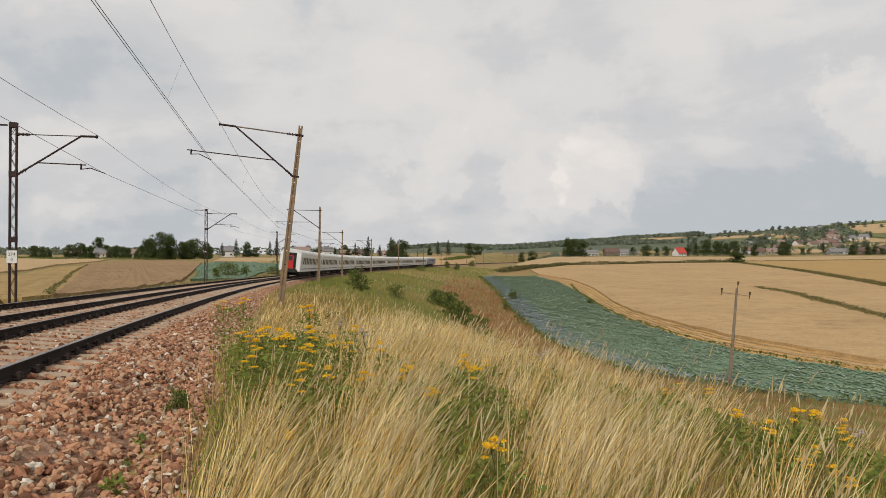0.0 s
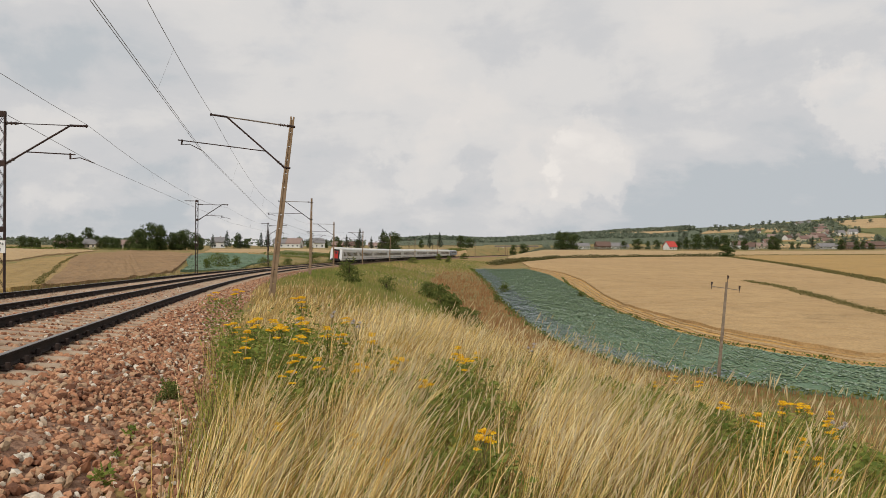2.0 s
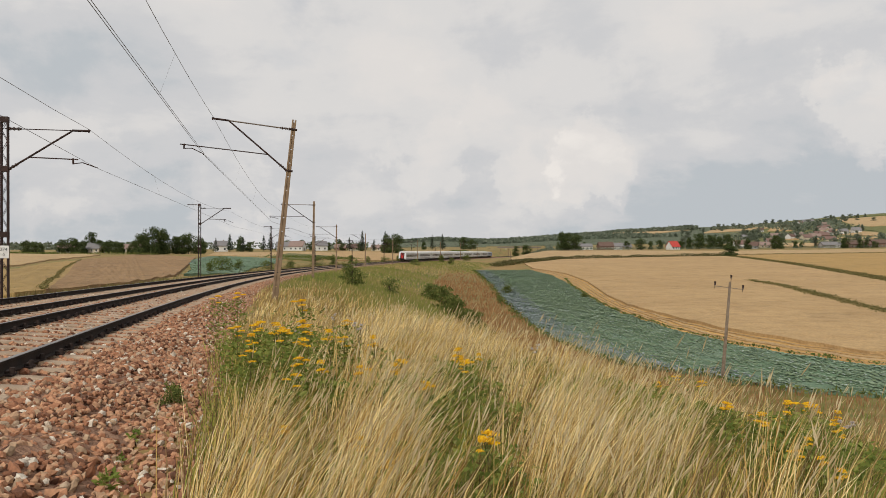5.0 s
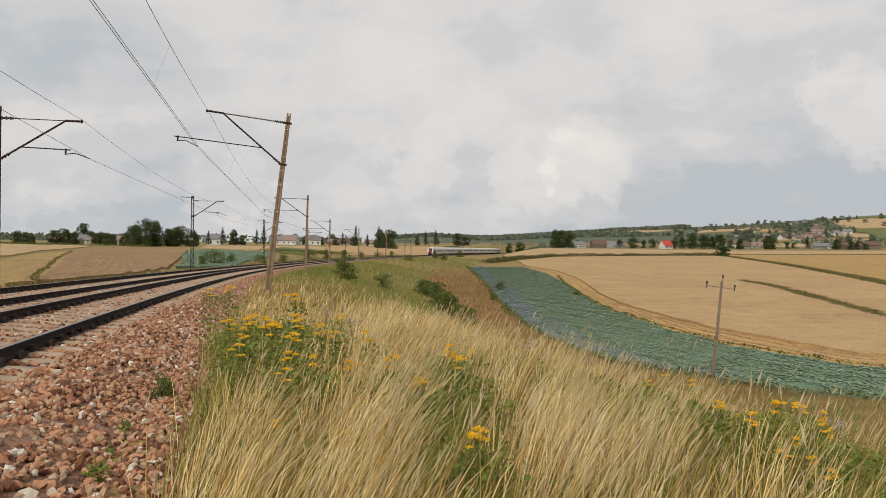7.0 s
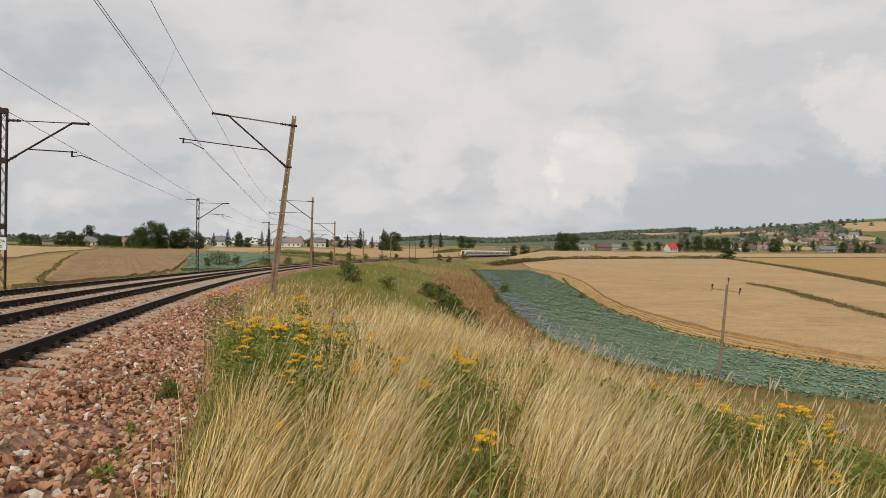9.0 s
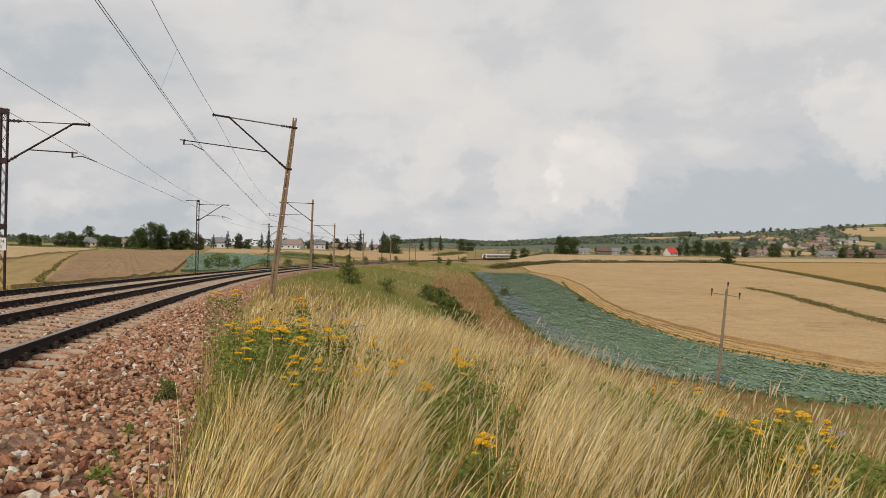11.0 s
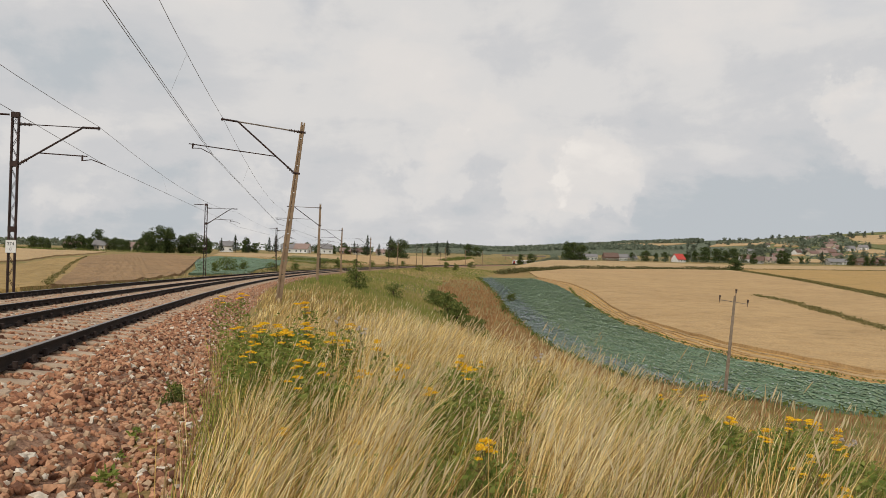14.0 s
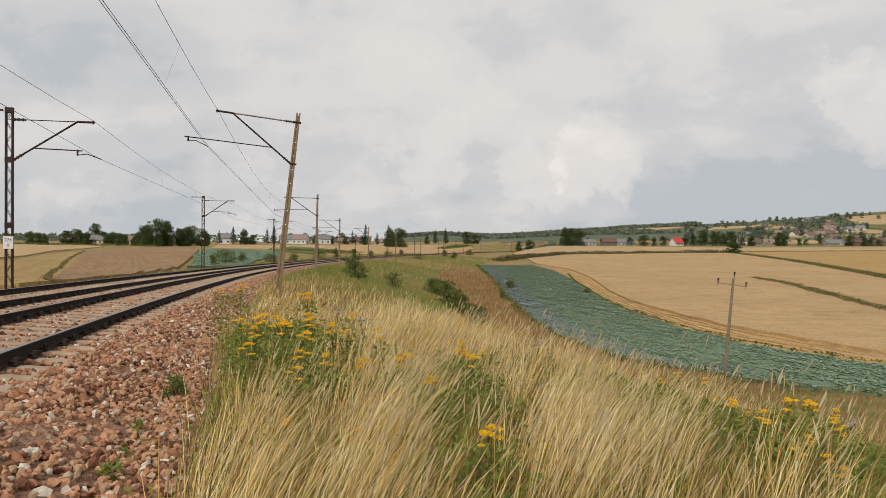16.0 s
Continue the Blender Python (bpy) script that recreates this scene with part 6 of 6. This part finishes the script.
def bent_lamp(x, y, tall):
    z = float(height(x, y)[0])
    p = thing("street_lamp", Matrix.Translation((x, y, z)), "pale concrete lamp post with a bent arm by the hedge", "street lamp")
    t = bmesh.new()
    tube(t, (0, 0, -0.3), (0, 0, tall - 1.2), 0.16, 0.11)
    part("post", t, M_CONCRETE, p)
    t = bmesh.new()
    pts = [Vector((-1.8 * (1 - math.cos(a)), 0, tall - 1.2 + 1.2 * math.sin(a))) for a in np.linspace(0, 1.5, 6)]
    for a, b in zip(pts, pts[1:]):
        tube(t, a, b, 0.07)
    part("arm", t, M_CONCRETE, p)
    t = bmesh.new()
    box(t, -2.4, -1.6, -0.15, 0.15, tall - 0.1, tall + 0.08, bevel=0.04)
    part("lamp_head", t, M_PLATE, p)


bent_lamp(33.6, 318, 7.0)


def kilometre_plate():
    m4 = mast_pose(LEFT[0], -7.2, 0)
    p = thing("kilometre_plate", m4 @ pose(0, -0.115, 1.86), "white enamel kilometre plate with black figures on the lattice mast", "sign")
    t = bmesh.new()
    box(t, -0.20, 0.20, -0.012, 0.012, -0.27, 0.27, bevel=0.006)
    part("plate", t, M_PLATE, p)
    for text, size, z in (("274", 0.19, 0.05), ("0", 0.17, -0.17)):
        cu = bpy.data.curves.new("figures", "FONT")
        cu.body, cu.size, cu.align_x, cu.extrude = text, size, "CENTER", 0.002
        tmp = bpy.data.objects.new("figures", cu)
        scene.collection.objects.link(tmp)
        me = bpy.data.meshes.new_from_object(tmp)
        bpy.data.objects.remove(tmp)
        me.materials.clear()
        me.materials.append(M_BLACK)
        ob = new("figures", me)
        ob.parent = p
        ob.matrix_basis = pose(0, -0.016, z, 90, 0, 0)


kilometre_plate()


def bridge_parapet():
    """Far grey parapet of a road bridge over the line's cutting."""
    p = thing("bridge_parapet", pose(0, 0, 0), "far grey road bridge parapet on concrete posts", "bridge")
    ends = (Vector((54, 622, 3.0)), Vector((92, 612, 3.0)))
    t = bmesh.new()
    way = (ends[1] - ends[0]).normalized()
    m4 = Matrix.Translation((ends[0] + ends[1]) / 2) @ Matrix.Rotation(math.atan2(way.y, way.x), 4, "Z")
    half = (ends[1] - ends[0]).length / 2
    box(t, -half, half, -0.3, 0.3, -0.35, 0.55, m4, bevel=0.05)
    part("deck", t, M_GALV, p)
    t = bmesh.new()
    box(t, -half, half, -0.08, 0.08, 1.0, 1.25, m4)
    part("railing", t, M_GALV, p)
    for i in range(6):
        q = ends[0].lerp(ends[1], (i + 0.5) / 6)
        t = bmesh.new()
        tube(t, (q.x, q.y, float(height(q.x, q.y)[0]) - 0.3), (q.x, q.y, q.z + 1.1), 0.3)
        part("post", t, M_CONCRETE, p)


bridge_parapet()

# ---- yellow tansy ----


def tansy(seed):
    """Unit plant: stiff stem, feathery leaves, flat heads of yellow buttons."""
    global RNG
    keep, RNG = RNG, np.random.default_rng(seed)
    p = thing("tansy_plant", pose(0, 0, 0), "tall tansy with flat yellow flower heads in dry grass", "wildflower", "tansy plants")
    t = bmesh.new()
    tube(t, (0, 0, -0.03), (0.015, 0, 0.5), 0.006, 0.005, 6)
    tube(t, (0.015, 0, 0.5), (0.04, 0, 0.96), 0.005, 0.003, 6)
    heads = [(0.04, 0.0, 1.0)] + [(0.04 + RNG.uniform(-0.08, 0.08), RNG.uniform(-0.08, 0.08), RNG.uniform(0.88, 0.99)) for _ in range(4)]
    for hx, hy, hz in heads[1:]:
        tube(t, (0.035, 0, hz - 0.16), (hx, hy, hz - 0.012), 0.003, 0.0022, 5)
    part("stem", t, M_STEM, p)
    for i in range(9):
        z, a = 0.18 + i * 0.075, i * 2.4 + RNG.uniform(-0.4, 0.4)
        long = 0.17 * (1.1 - 0.6 * z)
        w = np.array([math.cos(a), math.sin(a), 0.35])
        sd = np.array([-math.sin(a), math.cos(a), 0.0])
        v, f = [], []
        for k in range(8):
            q = np.array([0.02, 0, z]) + w * long * (0.12 + 0.11 * k) - np.array([0, 0, 0.05 * (k / 7) ** 2])
            reach = 0.055 * (1 - abs(k - 3) / 6.5)
            for sgn in (-1, 1):
                b = len(v)
                v += [q, q + sd * sgn * reach + w * 0.02, q + w * long * 0.12]
                f.append((b, b + 1, b + 2))
            b = len(v)
            v += [q - sd * 0.003, q + sd * 0.003, q + w * long * 0.12]
            f.append((b, b + 1, b + 2))
        tri_mesh("leaf", np.array(v), np.array(f), M_TANSY_LEAF, p)
    for hx, hy, hz in heads:
        t = bmesh.new()
        for k in range(15):
            r, a = 0.046 * math.sqrt((k + 0.3) / 15), k * 2.4
            cx, cy, cz = hx + r * math.cos(a), hy + r * math.sin(a), hz + 0.006 * math.cos(r * 30) + RNG.uniform(-0.004, 0.004)
            bmesh.ops.create_cone(t, cap_ends=True, segments=7, radius1=0.0102, radius2=0.0075, depth=0.010, matrix=Matrix.Translation((cx, cy, cz)))
        part("flower_head", t, M_TANSY, p)
    RNG = keep
    return p


TANSY = [(-2.46, 8.5, 0.99), (-2.18, 8.5, 1.03), (-1.82, 8, 1.09), (-1.85, 9.5, 1.25), (-1.73, 9, 1.02), (-1.2, 8, 1.01), (-1.07, 8, 0.93), (-1.3, 10, 0.94), (-0.64, 7.5, 0.89), (-1.83, 6.8, 0.82), (-1.28, 6.3, 0.84), (-1.02, 6.3, 0.83)]
TANSY += [(-1.16, 5.8, 0.74), (-0.7, 6.2, 0.82), (-0.39, 6.6, 0.78), (-0.34, 7, 0.75), (-0.09, 5.8, 0.73), (0.22, 7.5, 0.84), (0.33, 7, 0.79), (-1.01, 4.6, 0.61), (-0.52, 4.4, 0.6), (0.3, 4.3, 0.64), (-0.27, 4.1, 0.55)]
TANSY += [(-2.05, 7.6, 0.95), (-1.65, 7.4, 0.95), (-1.35, 7.2, 0.9), (3.37, 8, 0.62), (3.42, 7.6, 0.61), (3.56, 7.2, 0.62), (4.56, 9, 0.79), (4.55, 8.5, 0.88), (4.11, 7.5, 0.84), (4.03, 7, 0.79), (3.66, 6.4, 0.64), (3.51, 6, 0.6), (3.0, 5.6, 0.58)]
TANSY += [(2.68, 5.2, 0.59), (2.8, 5, 0.6), (2.83, 4.8, 0.54), (4.17, 12, 1.02), (4.61, 12, 1.07), (3.56, 11, 0.72), (-4.39, 14, 1.16), (-3.76, 13, 1.23), (0.56, 9, 0.75), (-2.3, 9.2, 1.0), (-2.0, 8.9, 0.95), (-1.6, 8.6, 1.0)]
TANSY += [(-0.3, 6.9, 0.75), (-0.1, 5.7, 0.75), (0.2, 8.2, 0.75), (0.3, 7.5, 0.75), (2.5, 6.0, 0.75), (2.6, 5.6, 0.75), (3.1, 6.1, 0.75), (0.3, 3.7, 0.75)]
SWAYING = []


def grass_clump(seed):
    """A tall tussock of straw stalks with seed heads, fanning from one root."""
    global RNG
    keep, RNG = RNG, np.random.default_rng(seed)
    n = 26
    clump = thing("grass_clump", pose(0, 0, 0), "tall bleached straw clump with seed heads, stirred by wind", "grass", "straw clumps")
    off = RNG.normal(0, 1, (n, 2))
    root = np.concatenate([off * 0.05, np.full((n, 1), -0.03)], 1)
    v, f, tip, up = stalk_arrays(root, RNG.uniform(0.62, 1.05, n), off * 0.09 + np.array([0.24, 0.0]) + RNG.normal(0, 0.05, (n, 2)), RNG.uniform(0.0018, 0.0040, n))
    soften(tagged(tri_mesh("straw", v, f, M_DRY, clump), kind="stuff"), 0.5, 7)
    v, f = head_arrays(tip[::2], up[::2], RNG.uniform(0.08, 0.16, n // 2), RNG.uniform(0.003, 0.006, n // 2))
    tagged(tri_mesh("seed_plume", v, f, M_SEED, clump), kind="stuff")
    RNG = keep
    return clump


tufty = [grass_clump(61), grass_clump(62), grass_clump(63), grass_clump(64)]
pick = random.Random(17)
spots = []
while len(spots) < 64:
    x, y = pick.uniform(-1.7, 3.4), pick.uniform(2.7, 10.5)
    if -0.36 * y < x < 0.62 * y and pick.random() < 0.12 + 0.9 * float(dryness(np.array([x]), np.array([y]))[0]):
        spots.append((x, y))
for i, (x, y) in enumerate(spots):
    ob = tufty[i] if i < 4 else copy_thing(tufty[i % 4], Matrix.Identity(4))
    k = pick.uniform(0.82, 1.12)
    ob.matrix_basis = Matrix.Translation((x, y, float(height(x, y)[0]))) @ Matrix.Rotation(pick.uniform(-0.5, 0.5), 4, "Z") @ Matrix.Diagonal((k, k, k, 1))
    SWAYING.append((ob, 2.2))
kinds = [tansy(31), tansy(32), tansy(33)]
for i, (x, y, h) in enumerate(TANSY):
    k = kinds[i % 3]
    ob = k if i < 3 else copy_thing(k, Matrix.Identity(4))
    ob.matrix_basis = Matrix.Translation((x, y, float(height(x, y)[0]))) @ Matrix.Rotation(i * 1.9, 4, "Z") @ Matrix.Diagonal((max(h, 0.62) * 0.95, max(h, 0.62) * 0.95, h * (1.10 if y < 7.6 else 1.02), 1))
    SWAYING.append((ob, 1.4))


def thistle(x, y, tall, label):
    """Stiff branched stem with fluffy heads gone to seed."""
    p = thing("thistle_plant", pose(x, y, float(height(x, y)[0])), label, "wildflower", "thistles")
    r = random.Random(int(x * 100))
    t = bmesh.new()
    tube(t, (0, 0, -0.03), (0.03, 0, tall * 0.75), 0.006, 0.004, 6)
    tips = [(0.03 + r.uniform(-0.07, 0.07), r.uniform(-0.06, 0.06), tall * r.uniform(0.86, 1.0)) for _ in range(5)]
    for q in tips:
        tube(t, (0.03, 0, tall * 0.72), q, 0.003, 0.002, 5)
    part("stem", t, M_STEM, p)
    for qx, qy, qz in tips:
        n = 60
        d = RNG.normal(size=(n, 3))
        d[:, 2] = np.abs(d[:, 2])
        d /= np.linalg.norm(d, axis=1, keepdims=True)
        sd = np.cross(d, RNG.normal(size=(n, 3))) * 0.004
        c = np.array([qx, qy, qz])
        v = np.stack([c + d * 0.004 - sd, c + d * 0.004 + sd, c + d * 0.030], 1).reshape(-1, 3)
        tri_mesh("flower_head", v, np.arange(n * 3).reshape(-1, 3), M_FLUFF, p)
    for i in range(7):
        a, z = i * 2.4, tall * (0.12 + 0.085 * i)
        w, sd = np.array([math.cos(a), math.sin(a), 0.4]), np.array([-math.sin(a), math.cos(a), 0.0])
        v = []
        for k in range(5):
            q = np.array([0.015, 0, z]) + w * 0.026 * k
            v += [q - sd * 0.006, q + sd * (0.03 if k % 2 else 0.018), q + w * 0.03, q + sd * 0.006, q - sd * (0.03 if k % 2 else 0.018), q + w * 0.03]
        tri_mesh("leaf", np.array(v), np.arange(len(v)).reshape(-1, 3), M_TANSY_LEAF, p)
    SWAYING.append((p, 1.2))


for x, y, tall in ((-0.98, 8.6, 1.02), (-2.1, 10.5, 0.9), (-1.75, 11.5, 0.95), (3.9, 6.6, 0.8), (1.25, 9.2, 0.9)):
    thistle(x, y, tall, "pale fluffy thistle gone to seed among dry grass")


def weeds(centres, count, label):
    """Leafy green weed stalks round the tansies and on the bank."""
    c = np.array(centres)
    which = RNG.integers(0, len(c), count)
    x = c[which, 0] + RNG.normal(0, 1, count) * c[which, 2]
    y = c[which, 1] + RNG.normal(0, 1, count) * c[which, 2]
    z = height(x, y) + RNG.random(count) ** 0.8 * c[which, 3]
    p = np.stack([x, y, z], 1)
    a = RNG.normal(size=(count, 3))
    a[:, 2] = np.abs(a[:, 2]) * 0.5
    a /= np.linalg.norm(a, axis=1, keepdims=True)
    b = np.cross(a, RNG.normal(size=(count, 3)))
    b /= np.linalg.norm(b, axis=1, keepdims=True)
    L = RNG.uniform(0.03, 0.085, (count, 1))
    v = np.stack([p, p + a * L * 0.5 + b * L * 0.22, p + a * L, p + a * L * 0.5 - b * L * 0.22], 1).reshape(-1, 3)
    f = ((np.arange(count) * 4)[:, None, None] + np.array([[0, 1, 2], [0, 2, 3]])[None]).reshape(-1, 3)
    tagged(tri_mesh("weeds", v, f, M_TANSY_LEAF), label, "weeds", kind="stuff")


weeds([(q[0], q[1], 0.13, q[2] * 0.92) for q in TANSY], 26000, "dark green leafy weeds about the tansies")
weeds([(-3.0, 6.8, 0.05, 0.12), (-2.85, 6.1, 0.05, 0.10), (-3.6, 9.4, 0.06, 0.12), (-3.9, 7.0, 0.05, 0.08), (-2.6, 5.4, 0.05, 0.1), (-4.6, 7.4, 0.07, 0.10), (-5.0, 12.0, 0.08, 0.12)], 700, "small green weeds sprouting through the ballast")
weeds([(3.6 + 0.35 * (i % 5) - 0.15 * i, 5.2 + 0.42 * i, 0.22, 0.6) for i in range(10)] + [(0.1, 5.0, 0.15, 0.4), (0.5, 5.8, 0.2, 0.45), (-0.2, 4.4, 0.12, 0.35), (1.9, 6.5, 0.25, 0.5)], 9000, "green leafy weeds growing through the dry grass")
weeds([(0.2, 6.6, 0.2, 0.62), (0.5, 7.6, 0.2, 0.62), (0.6, 5.9, 0.2, 0.62), (-0.1, 5.5, 0.2, 0.62), (-0.0, 4.5, 0.2, 0.62), (1.4, 8.2, 0.2, 0.62), (1.2, 6.0, 0.2, 0.62), (2.1, 6.5, 0.2, 0.62), (2.8, 7.8, 0.2, 0.62), (3.2, 6.2, 0.2, 0.62), (21.8, 40.2, 0.2, 0.62), (2.6, 5.4, 0.2, 0.62), (3.1, 5.4, 0.2, 0.62), (-0.4, 6.5, 0.2, 0.62), (2.3, 8.5, 0.2, 0.62), (1.3, 9.4, 0.2, 0.62)], 15000, "leafy green weeds standing among the straw")

motions()
